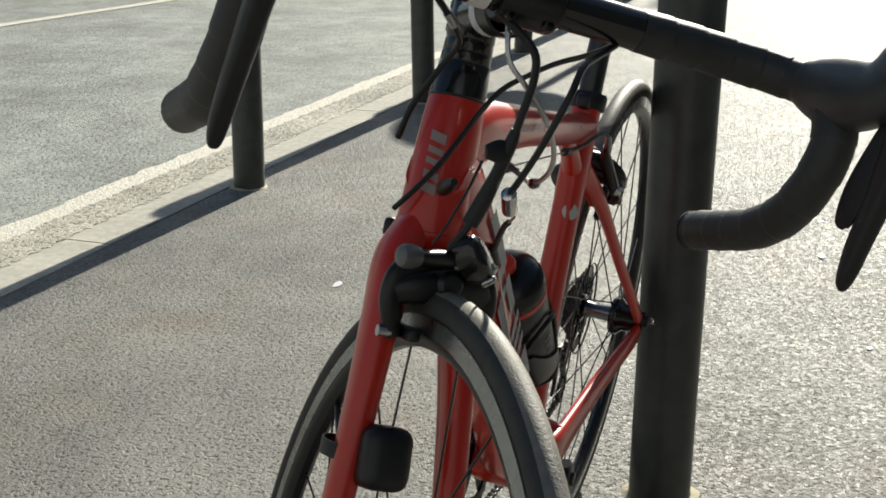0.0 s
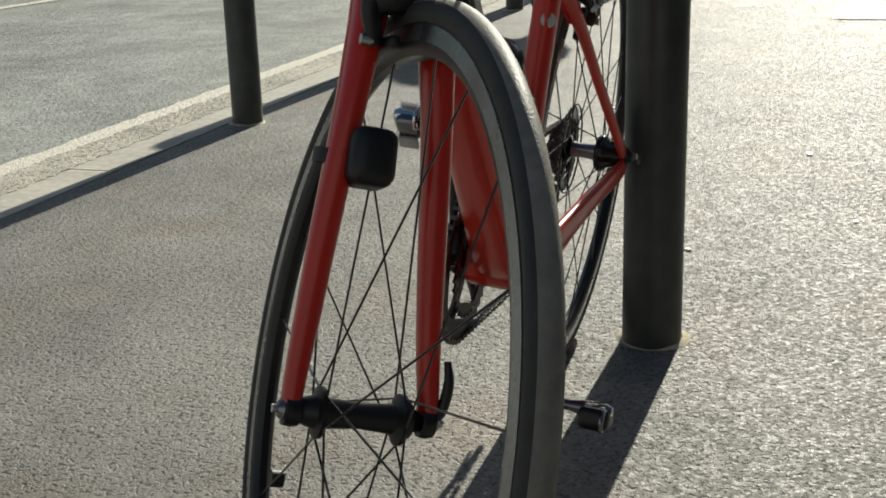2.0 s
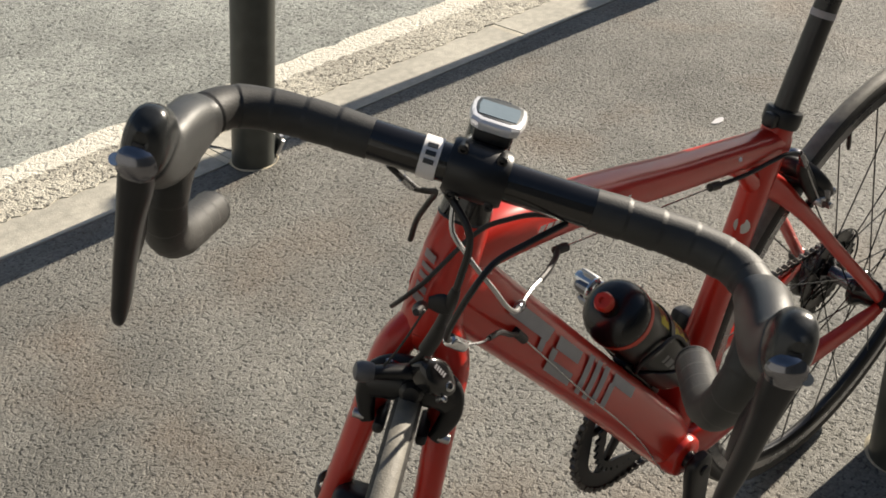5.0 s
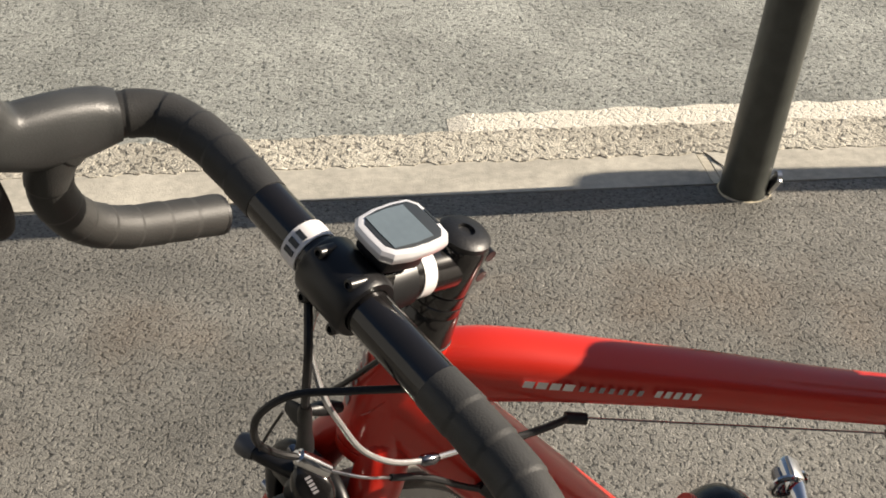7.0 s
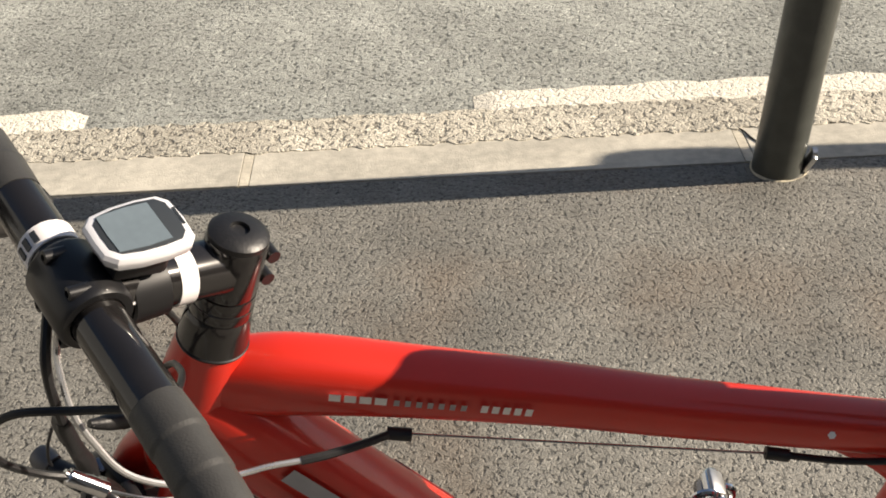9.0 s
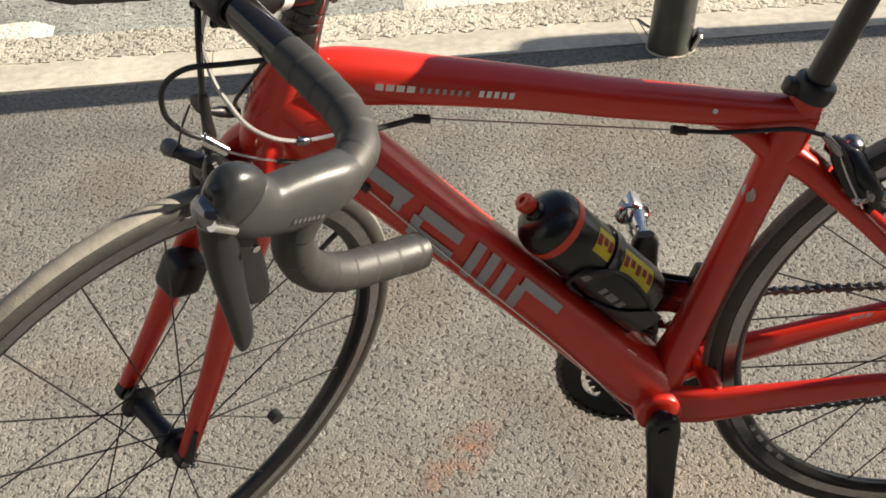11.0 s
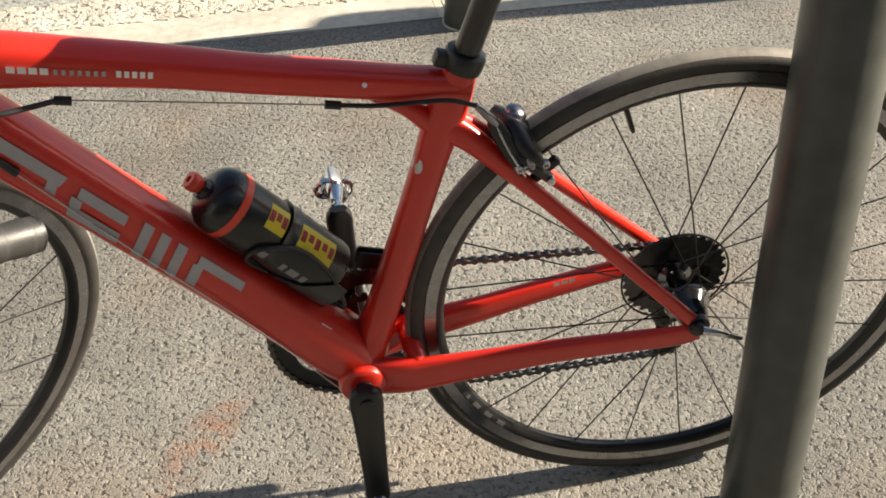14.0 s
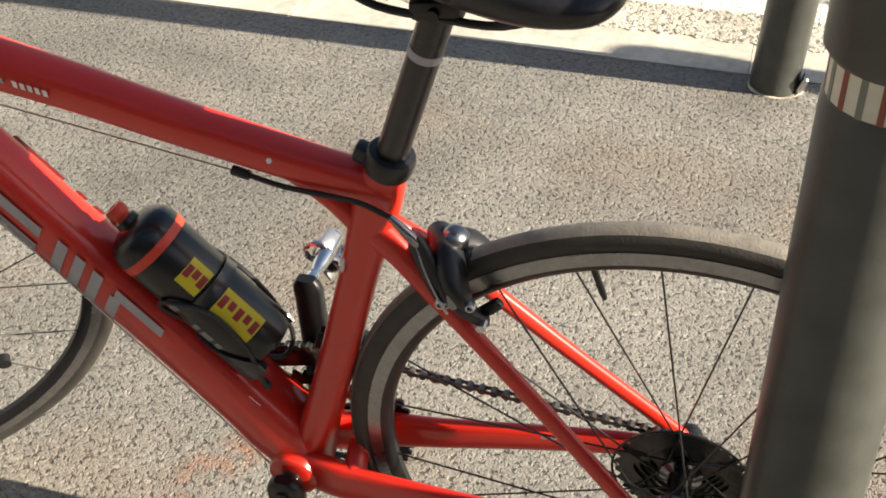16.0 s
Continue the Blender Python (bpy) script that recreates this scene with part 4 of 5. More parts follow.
# -- brakes --
def caliper(name, m, label):
    """A dual-pivot rim brake: m has its origin at the mounting bolt, z up the wheel, y to the left, x away from the fork."""
    bm = fresh()
    lathe(bm, [(0, 0), (0.0105, 0), (0.0105, 0.034), (0.007, 0.038), (0, 0.039)], 20, m @ pose(0, 0, 0, 0, 90))
    body = part(name, bm, BLACK, bike, label)
    for s in (-1, 1):
        rows = [(0.012, -s * 0.010, 0.010, 0.0055, 0.009), (0.014, s * 0.012, 0.012, 0.0065, 0.0115), (0.016, s * 0.031, 0.003, 0.0065, 0.0115), (0.016, s * 0.0375, -0.016, 0.006, 0.0095), (0.015, s * 0.034, -0.034, 0.0055, 0.0075), (0.014, s * 0.030, -0.046, 0.005, 0.0065)]
        skin("brake_arm", [(*(m @ Vector(r[:3])), r[3], r[4]) for r in glide(rows, 4)], BLACK, body, side=m.to_3x3() @ Vector((1, 0, 0)), k=0, n=14, power=2.6)
        bm = fresh()
        block(bm, (0.050, 0.010, 0.011), m @ pose(0.008, s * 0.019, -0.042), 0.0035)
        part("brake_pad", bm, MATT_BLACK, body)
        bm = fresh()
        lathe(bm, [(0, 0), (0.0045, 0), (0.0045, 0.010), (0, 0.011)], 12, m @ pose(0.015, s * 0.033, -0.043, 90 if s < 0 else -90))
        part("pad_bolt", bm, STEEL, body)
    bm = fresh()
    block(bm, (0.009, 0.014, 0.009), m @ pose(0.020, -0.022, 0.014), 0.003)
    part("cable_clamp", bm, DARK_CHROME, body)
    bm = fresh()
    block(bm, (0.002, 0.016, 0.004), m @ pose(0.0222, 0.013, 0.013), 0.0008, 1)
    part("maker_mark", bm, WHITE_DECAL, body, smooth=0)
    return body


fm = FORK @ Matrix.Translation((0.030, 0, -0.232))
front_brake = caliper("front_brake", fm, "black dual-pivot front brake caliper")
bm = fresh()
loft(bm, glide([tuple(fm @ Vector((0.015, b, c))) + (hx, hz) for b, c, hx, hz in ((-0.036, -0.014, 0.008, 0.010), (-0.022, -0.007, 0.012, 0.013), (0.0, -0.003, 0.014, 0.014), (0.022, -0.002, 0.014, 0.014), (0.036, -0.010, 0.008, 0.010))], 4), fm.to_3x3() @ Vector((1, 0, 0)), 18, 2.6)
part("caliper_body", bm, BLACK, front_brake)
to_hub = (Vector((-0.232, 0, 0.566)) - HUB).normalized()
back = Vector((to_hub.z, 0, -to_hub.x))
rm = Matrix((back, Vector((0, -1, 0)), to_hub)).transposed().to_4x4()
if rm.to_3x3().determinant() < 0:
    rm = Matrix((back, Vector((0, 1, 0)), to_hub)).transposed().to_4x4()
rm.translation = Vector((-0.226, 0, 0.572)) + back * 0.004
rear_brake = caliper("rear_brake", rm, "black dual-pivot rear brake caliper")
rod("barrel_adjuster", [(-0.263, -0.028, 0.654), (-0.257, -0.028, 0.648), (-0.246, -0.027, 0.634), (-0.240, -0.026, 0.626)], [0.0030, 0.0042, 0.0052, 0.0044], DARK_CHROME, rear_brake, 14)
skin("caliper_body", [(-0.2330, 0.012, 0.612, 0.010, 0.012), (-0.2240, -0.004, 0.610, 0.0125, 0.0150), (-0.2150, -0.020, 0.604, 0.0120, 0.0150), (-0.2060, -0.033, 0.594, 0.0095, 0.0130), (-0.1980, -0.0385, 0.584, 0.0070, 0.0100), (-0.1930, -0.0400, 0.576, 0.0045, 0.0060)], BLACK, rear_brake, side=tuple(back), n=18, power=2.4)
skin("cable_arm", [(-0.2440, -0.0240, 0.6330, 0.0050, 0.0060), (-0.2400, -0.0250, 0.6220, 0.0062, 0.0085), (-0.2310, -0.0290, 0.6050, 0.0068, 0.0095), (-0.2220, -0.0335, 0.5890, 0.0062, 0.0090), (-0.2160, -0.0365, 0.5780, 0.0050, 0.0075), (-0.2130, -0.0370, 0.5725, 0.0030, 0.0045)], BLACK, rear_brake, n=16, power=2.6)
bm = fresh()
lathe(bm, [(0, -0.012), (0.0125, -0.012), (0.0130, 0.000), (0.0118, 0.006), (0.0070, 0.010), (0, 0.011)], 24, along((-0.2157, 0.000, 0.6160), (0.45, -0.15, 0.85)))
part("pivot_cap", bm, DARK_CHROME, rear_brake, "polished cap over the brake pivot")
bm = fresh()
lathe(bm, [(0, -0.006), (0.0075, -0.006), (0.0085, -0.002), (0.0078, 0.002), (0.0050, 0.0045), (0, 0.0055)], 22, along((-0.2055, -0.0430, 0.5880), (0.25, -0.8, 0.35)) @ Matrix.Diagonal((0.75, 1.35, 0.8, 1.0)))
part("release_cam", bm, DARK_CHROME, rear_brake, "polished brake release")
for p, r in (((-0.2175, -0.0415, 0.5770), 0.0052), ((-0.2110, -0.0430, 0.5790), 0.0034), ((-0.1905, -0.0430, 0.5810), 0.0050)):
    bm = fresh()
    lathe(bm, [(0, -0.004), (r, -0.004), (r, 0.002), (r * 0.7, 0.004), (r * 0.5, 0.004), (r * 0.45, 0.001), (0, 0.001)], 14, along(p, (0.1, -0.9, 0.2)))
    part("brake_screw", bm, STEEL, rear_brake)
rod("brake_wire", [(-0.2410, -0.0290, 0.6270), (-0.2310, -0.0365, 0.6040), (-0.2180, -0.0430, 0.5800), (-0.2110, -0.0440, 0.5680)], 0.0012, STEEL, rear_brake, 6, 4)

# -- fork, headset, stem: along the steering axis --
for s in (-1, 1):
    skin("fork_blade", [(-0.004, s * 0.010, -0.192, 0.016, 0.026), (0.0082, s * 0.0262, -0.222, 0.0166, 0.0232), (0.0165, s * 0.0318, -0.265, 0.0143, 0.0208), (0.0271, s * 0.0375, -0.322, 0.0124, 0.0185), (0.0345, s * 0.0425, -0.380, 0.0118, 0.0155),
                       (0.0404, s * 0.0476, -0.442, 0.0113, 0.0130), (0.0490, s * 0.0530, -0.510, 0.0100, 0.0112), (0.0560, s * 0.0570, -0.555, 0.0085, 0.0106), (0.058, s * 0.0578, -0.576, 0.0076, 0.0104)], RED, at=FORK, n=20, power=2.4)
    bm = fresh()
    lathe(bm, [(0, -0.006), (0.0125, -0.006), (0.0135, 0.0), (0.0125, 0.006), (0, 0.006)], 18, Matrix.Translation((RAKE, s * 0.057, -FORK_LONG)) @ pose(0, 0, 0, 90))
    part("fork_end", bm, BLACK, bike, at=FORK)
bm = fresh()
lathe(bm, [(0, -0.214), (0.020, -0.214), (0.027, -0.207), (0.0285, -0.199), (0.0285, -0.1975), (0, -0.1975)], 30)
part("fork_crown", bm, RED, bike, at=FORK)
bm = fresh()
lathe(bm, [(0.0, -0.090), (0.0226, -0.090), (0.0224, -0.086), (0.0212, -0.073), (0.0203, -0.0635), (0.0199, -0.0630), (0.0203, -0.0622), (0.0199, -0.0553), (0.0194, -0.0548), (0.0198, -0.0540), (0.0193, -0.0455), (0, -0.0455)], 40)
part("headset_cover", bm, GLOSS_BLACK, bike, "black conical headset cover and spacers", at=STEER)
bm = fresh()
lathe(bm, [(0, -0.0915), (0.0230, -0.0915), (0.0234, -0.0900), (0.0222, -0.0888), (0, -0.0888)], 36)
part("headset_ring", bm, BLACK, bike, at=STEER)
bm = fresh()
lathe(bm, [(0, -0.0455), (0.0185, -0.0455), (0.0195, -0.043), (0.0195, -0.008), (0.0182, -0.005), (0, -0.005)], 32)
loft(bm, glide([(0.008, 0, -0.026, 0.0182, 0.0182), (0.035, 0, -0.025, 0.0176, 0.0176), (0.065, 0, -0.023, 0.0176, 0.0176), (0.085, 0, -0.021, 0.019, 0.0185)], 4), n=24)
stem = part("stem", bm, GLOSS_BLACK, bike, "black alloy stem", at=STEER)
BAR = Vector((0.098, 0, -0.020))
bm = fresh()
lathe(bm, [(0.0162, -0.023), (0.0205, -0.023), (0.0222, -0.020), (0.0222, 0.020), (0.0205, 0.023), (0.0162, 0.023)], 28, Matrix.Translation(BAR) @ pose(0, 0, 0, 90), closed=True)
face_plate = part("face_plate", bm, BLACK, stem, at=STEER)
for u in (-1, 1):
    for w in (-1, 1):
        bm = fresh()
        lathe(bm, [(0, -0.004), (0.0045, -0.004), (0.0040, 0.008), (0.0022, 0.0085), (0.0022, 0.006), (0, 0.006)], 12, Matrix.Translation(BAR + Vector((0.008, u * 0.015, w * 0.018))) @ pose(0, 0, 0, 0, 90, 0))
        part("bolt", bm, BLACK, face_plate, at=STEER)
bm = fresh()
lathe(bm, [(0, -0.006), (0.0185, -0.006), (0.0185, -0.002), (0.015, 0.001), (0.006, 0.0015), (0.0055, -0.001), (0, -0.001)], 28)
part("top_cap", bm, MATT_BLACK, stem, at=STEER)
for z in (-0.016, -0.034):
    bm = fresh()
    lathe(bm, [(0, -0.014), (0.0045, -0.014), (0.0045, 0.014), (0, 0.014)], 12, pose(-0.0195, 0, z, 90))
    part("pinch_bolt", bm, BLACK, stem, at=STEER)
bm = fresh()
lathe(bm, [(0.0174, -0.0055), (0.0182, -0.0055), (0.0182, 0.0055), (0.0174, 0.0055)], 32, pose(0.038, 0, -0.0248, 0, 90, 0), closed=True)
part("stem_band", bm, WHITE_DECAL, stem, "white printed band", at=STEER)
for k in range(3):
    bars("stem_mark", WHITE_DECAL, stem, [(0.0068 * k - 0.0068, 0, 0.0040, 0.0075, 0)], STEER @ frame_of((0.073, 0.0178, -0.016), (1, 0, 0.03), (0, -0.5, 1)), thick=0.0012)

# -- handlebar, tape, hoods and levers --
left_bar = [(0.098, 0.086, -0.020), (0.098, 0.120, -0.020), (0.100, 0.160, -0.021), (0.111, 0.192, -0.024), (0.133, 0.207, -0.030), (0.155, 0.2115, -0.039), (0.171, 0.2125, -0.056), (0.175, 0.2125, -0.078),
            (0.163, 0.2125, -0.104), (0.139, 0.2130, -0.127), (0.106, 0.2130, -0.1405), (0.070, 0.2130, -0.1450), (0.018, 0.2130, -0.149)]
rod("handlebar", [(0.098, -0.092, -0.020), (0.098, 0.096, -0.020)], 0.0155, GLOSS_BLACK, n=24, at=STEER)
for s in (-1, 1):
    half = 0.2060 if s < 0 else 0.2225               # the bar sits a little off centre in its clamp
    # overlapping turns of tape give a stepped surface
    bm = fresh()
    fine = glide([(x, s * y * half / 0.2125, z, 0.0163) for x, y, z in left_bar], 24)
    acc, last, pts = 0.0, None, []
    for r in fine:
        if last is not None:
            acc += float(np.linalg.norm(r[:3] - last))
        last = r[:3]
        turn = (acc / 0.026) % 1.0
        pts.append((r[0], r[1], r[2], 0.0160 + 0.0008 * turn))
    pipe(bm, [p[:3] for p in pts], [p[3] for p in pts], 18)
    tape = part("bar_tape", bm, TAPE, bike, "black wrapped cork bar tape", at=STEER, smooth=50)
    bm = fresh()
    e = left_bar[-1]
    lathe(bm, [(0, 0), (0.0165, 0), (0.0165, 0.003), (0.013, 0.006), (0, 0.007)], 20, along((e[0], s * half, e[2]), (-1, 0, -0.08)))
    part("bar_end_plug", bm, MATT_BLACK, tape, at=STEER)
    hood = skin("brake_hood", [(0.136, s * (half - 0.005), -0.0300, 0.0167, 0.0170), (0.150, s * (half - 0.001), -0.0340, 0.0178, 0.0225), (0.172, s * half, -0.0385, 0.0180, 0.0262), (0.195, s * half, -0.0405, 0.0176, 0.0255), (0.214, s * half, -0.0395, 0.0170, 0.0228),
                              (0.228, s * half, -0.0340, 0.0166, 0.0235), (0.238, s * half, -0.0265, 0.0164, 0.0250), (0.240, s * half, -0.0250, 0.0150, 0.0235)], HOOD, n=28, power=2.5, at=STEER, label="dark grey rubber brake hood")
    skin("lever_body", [(0.234, s * half, -0.0290, 0.0145, 0.0225), (0.242, s * half, -0.0225, 0.0158, 0.0255), (0.252, s * half, -0.0165, 0.0152, 0.0235), (0.260, s * half, -0.0140, 0.0125, 0.0175), (0.2645, s * half, -0.0130, 0.0070, 0.0090), (0.2655, s * half, -0.0130, 0.002, 0.003)], LEVER_BODY, hood, n=28, power=2.4, at=STEER, label="smooth black lever housing")
    for k in range(7):
        bars("hood_mark", HOOD_MARK, hood, [(-0.013 + 0.0044 * k, 0, 0.0030, 0.0036, 0)], STEER @ frame_of((0.183, s * (half + 0.0183), -0.046), (1, 0, 0.12), (0, 0, 1)), thick=0.0002)
    splay = 0.0115 if s > 0 else 0.006
    lever = skin("brake_lever", [(0.254, s * half, -0.018, 0.0115, 0.0115), (0.255, s * (half + 0.001), -0.032, 0.0120, 0.0125), (0.250, s * (half + 0.15 * splay), -0.052, 0.0112, 0.0130), (0.240, s * (half + 0.4 * splay), -0.079, 0.0088, 0.0130), (0.227, s * (half + 0.7 * splay), -0.112, 0.0076, 0.0110),
                                (0.213, s * (half + 0.9 * splay), -0.144, 0.0068, 0.0095), (0.207, s * (half + splay), -0.162, 0.0062, 0.0075), (0.204, s * (half + splay), -0.173, 0.0045, 0.0045), (0.202, s * (half + splay), -0.176, 0.002, 0.002)], LEVER, n=20, power=2.6, at=STEER, label="dark alloy brake lever")
    skin("shift_paddle", [(0.232, s * (half + 0.004), -0.050, 0.003, 0.006), (0.220, s * (half + 0.004), -0.080, 0.0030, 0.0115), (0.207, s * (half + 0.004), -0.108, 0.0028, 0.0130), (0.197, s * (half + 0.006), -0.128, 0.0022, 0.0095), (0.195, s * (half + 0.006), -0.134, 0.001, 0.003)], MATT_BLACK, lever, n=14, power=3.0, at=STEER)
    bm = fresh()
    lathe(bm, [(0, -0.003), (0.0115, -0.003), (0.0130, 0.001), (0.0112, 0.0055), (0.006, 0.0085), (0, 0.0092)], 24, along((0.2625, s * half, -0.0310), (0.97, 0, -0.10)) @ Matrix.Diagonal((1.1, 1.0, 1.0, 1.0)))
    part("name_plate", bm, DARK_CHROME, lever, "smooth silver name plate", at=STEER)
    rod("pivot_pin", [(0.247, s * (half + 0.0125), -0.040), (0.268, s * (half + 0.0125), -0.030)], 0.0042, CHROME, lever, 12, at=STEER)
    bm = fresh()
    lathe(bm, [(0, 0), (0.0032, 0), (0.0032, 0.003), (0, 0.0036)], 10, along((0.225, s * (half + 0.014), -0.062), (0, s, 0)))
    part("lever_screw", bm, CHROME, lever, at=STEER)

bm = fresh()
lathe(bm, [(0.0150, -0.007), (0.0166, -0.007), (0.0166, 0.007), (0.0150, 0.007)], 24, Matrix.Translation((0.098, -0.037, -0.020)) @ pose(0, 0, 0, 90), closed=True)
ring = part("bar_mark_ring", bm, WHITE_DECAL, bike, "white ring printed on the bar", at=STEER)
for k in range(3):
    bm = fresh()
    block(bm, (0.0012, 0.008, 0.0036), Matrix.Translation((0.098, -0.037, -0.020)) @ pose(0, 0, 0, 0, 40 + 22 * k, 0) @ pose(0, 0, 0.0168, 0, 90, 0))
    part("ink_mark", bm, DARK_INK, ring, at=STEER, smooth=0)

# -- cables --
def cable(points, mat, radius=0.0026, label="", parent=bike, name="cable_housing"):
    return rod(name, points, radius, mat, parent, 8, 8, label=label)


S = lambda a, b, c: tuple(STEER @ Vector((a, b, c)))
cable([S(0.100, -0.012, -0.034), S(0.104, -0.006, -0.066), S(0.1055, 0.009, -0.081), S(0.104, 0.025, -0.094), S(0.097, 0.0385, -0.106), S(0.0835, 0.053, -0.122), S(0.060, 0.0625, -0.1345), S(0.0306, 0.0667, -0.1425), S(0.0085, 0.0705, -0.1418), S(-0.0086, 0.0745, -0.1385), S(-0.030, 0.0810, -0.1357)], HOUSING, 0.0021, label="silver rear brake cable housing")
cable([S(-0.028, 0.0804, -0.1360), S(-0.045, 0.0850, -0.1332), S(-0.070, 0.0895, -0.1290), (-0.664, -0.0185, 0.7005)], MATT_BLACK, 0.0029)
rod("cable_ferrule", [S(0.0330, 0.0664, -0.1418), S(0.0300, 0.0668, -0.1425), S(0.0220, 0.0682, -0.1428), S(0.0180, 0.0688, -0.1424)], [0.0030, 0.0044, 0.0044, 0.0030], DARK_CHROME, bike, 12)
cable([S(0.100, 0.075, -0.036), S(0.122, 0.052, -0.052), S(0.146, 0.032, -0.066), S(0.156, 0.022, -0.090), S(0.142, 0.016, -0.125), S(0.118, 0.016, -0.148), S(0.097, 0.019, -0.159)], MATT_BLACK, label="black cable housing looping down from the bar")
rod("cable_adjuster", [S(0.1000, 0.0170, -0.1570), S(0.0985, 0.0180, -0.1580), S(0.0980, 0.0185, -0.1583), S(0.0975, 0.0187, -0.1586), S(0.0775, 0.0303, -0.1692), S(0.0770, 0.0306, -0.1695), S(0.0755, 0.0315, -0.1702)], [0.0034, 0.0034, 0.0050, 0.0058, 0.0058, 0.0050, 0.0030], CHROME, bike, 18, label="knurled silver cable adjuster")
cable([S(0.076, 0.031, -0.170), S(0.055, 0.045, -0.172), (-0.795, -0.060, 0.693)], STEEL, 0.0011, "bare wire beyond the adjuster", name="gear_wire")
cable([(-0.795, -0.060, 0.693), (-0.770, -0.050, 0.680), (-0.742, -0.038, 0.655), (-0.726, -0.033, 0.644)], MATT_BLACK)
cable([S(0.104, -0.022, -0.036), S(0.116, 0.004, -0.056), S(0.1156, 0.0112, -0.0733), S(0.1085, 0.0118, -0.098), S(0.0996, 0.0111, -0.123), S(0.090, 0.0095, -0.146), S(0.080, 0.0072, -0.1676), S(0.072, 0.002, -0.190), S(0.064, -0.004, -0.206)], MATT_BLACK, 0.0031, "front brake cable housing")
rod("cable_boot", [S(0.1030, 0.0114, -0.1135), S(0.0996, 0.0111, -0.1230), S(0.0900, 0.0095, -0.1460), S(0.0800, 0.0072, -0.1676), S(0.0740, 0.0035, -0.1850)], [0.0036, 0.0050, 0.0052, 0.0064, 0.0066], MATT_BLACK, bike, 14, 4, label="black rubber boot on the brake cable")
skin("cable_clip", [(*S(0.0985, -0.0060, -0.1330), 0.0020, 0.0050), (*S(0.0985, 0.0030, -0.1310), 0.0028, 0.0085), (*S(0.0985, 0.0110, -0.1300), 0.0028, 0.0080)], MATT_BLACK, side=tuple(STEER.to_3x3() @ Vector((1, 0, 0))), n=12)
cable([S(0.0985, -0.0070, -0.1400), S(0.0960, -0.0130, -0.1650), S(0.0900, -0.0200, -0.1900), S(0.0840, -0.0250, -0.2050)], MATT_BLACK, 0.0011, "thin wire down to the release", name="brake_wire")
skin("release_arm", [(*S(0.058, 0.006, -0.212), 0.0060, 0.0085), (*S(0.068, -0.012, -0.214), 0.0062, 0.0080), (*S(0.0765, -0.028, -0.216), 0.0056, 0.0070), (*S(0.0800, -0.036, -0.217), 0.0050, 0.0060)], BLACK, front_brake, side=tuple(FORK.to_3x3() @ Vector((0, 0, 1))), n=14, power=2.6)
bm = fresh()
lathe(bm, [(0, -0.002), (0.0075, -0.002), (0.0088, 0.003), (0.0090, 0.009), (0.0075, 0.013), (0.004, 0.0145), (0, 0.015)], 20, along(S(0.0790, -0.034, -0.2165), STEER.to_3x3() @ Vector((0.30, -0.93, -0.1))))
part("brake_release", bm, BRAKE_GREY, front_brake, "grey knob of the brake quick release")
# glossy front cover of the caliper with a printed mark, a bolt and a centring screw
cover_up = STEER.to_3x3() @ Vector((0.62, 0.52, 0.58)).normalized()
cover_run = STEER.to_3x3() @ Vector((-0.30, 0.72, -0.60)).normalized()
cover_at = Vector(S(0.0640, 0.0160, -0.2110))
bm = fresh()
layered(bm, [(0.0200 * math.cos(a) * (1 + 0.12 * math.cos(2 * a)), 0.0150 * math.sin(a)) for a in np.linspace(0, 2 * math.pi, 28, endpoint=False)], [(-0.008, 0.92), (0.004, 1.0), (0.008, 0.95), (0.0105, 0.82), (0.0118, 0.55)], frame_of(cover_at, cover_run, cover_up.cross(cover_run)))
cover = part("pivot_cover", bm, GLOSS_BLACK, front_brake, "glossy black cover of the brake pivot")
bars("maker_mark", DECAL, cover, [(-0.0105 + 0.0030 * k, 0.002, 0.0019, 0.0042, 0) for k in range(5)], frame_of(cover_at + cover_up * 0.0122, cover_run, cover_up.cross(cover_run)), thick=0.0005)
for along_it, across, rad in ((0.0125, -0.001, 0.0048), (0.0150, -0.0125, 0.0028)):
    bm = fresh()
    lathe(bm, [(0, 0.002), (rad, 0.002), (rad, 0.0118), (rad * 0.6, 0.0130), (rad * 0.5, 0.0112), (0, 0.0110)], 18, along(cover_at + cover_run * along_it + cover_up.cross(cover_run) * across, cover_up))
    part("pivot_bolt", bm, STEEL, cover, "bare steel bolt")
# a black inline adjuster ahead of the head tube, and the stop on the far side of the frame
rod("cable_adjuster", [S(0.0690, -0.0135, -0.1575), S(0.0640, -0.0130, -0.1590), S(0.0560, -0.0125, -0.1605), S(0.0440, -0.0110, -0.1630), S(0.0360, -0.0100, -0.1645)], [0.0028, 0.0040, 0.0056, 0.0056, 0.0040], MATT_BLACK, bike, 14, label="black inline cable adjuster")
bm = fresh()
block(bm, (0.016, 0.010, 0.016), pose(-0.794, 0.036, 0.669, 0, 20, 0), 0.004, 3)
part("cable_stop", bm, MATT_BLACK, bike)
cable([S(0.096, -0.066, -0.036), S(0.0907, -0.0533, -0.0445), S(0.085, -0.044, -0.051), S(0.0690, -0.0330, -0.0560), S(0.0520, -0.0280, -0.0600), S(0.0380, -0.0280, -0.0680), S(0.0240, -0.0320, -0.0830), S(0.0060, -0.0370, -0.1050), S(-0.0100, -0.0380, -0.1300)], MATT_BLACK)
rod("cable_ferrule", [S(0.0907, -0.0533, -0.0445), S(0.085, -0.044, -0.051)], 0.0034, STEEL, bike, 12)
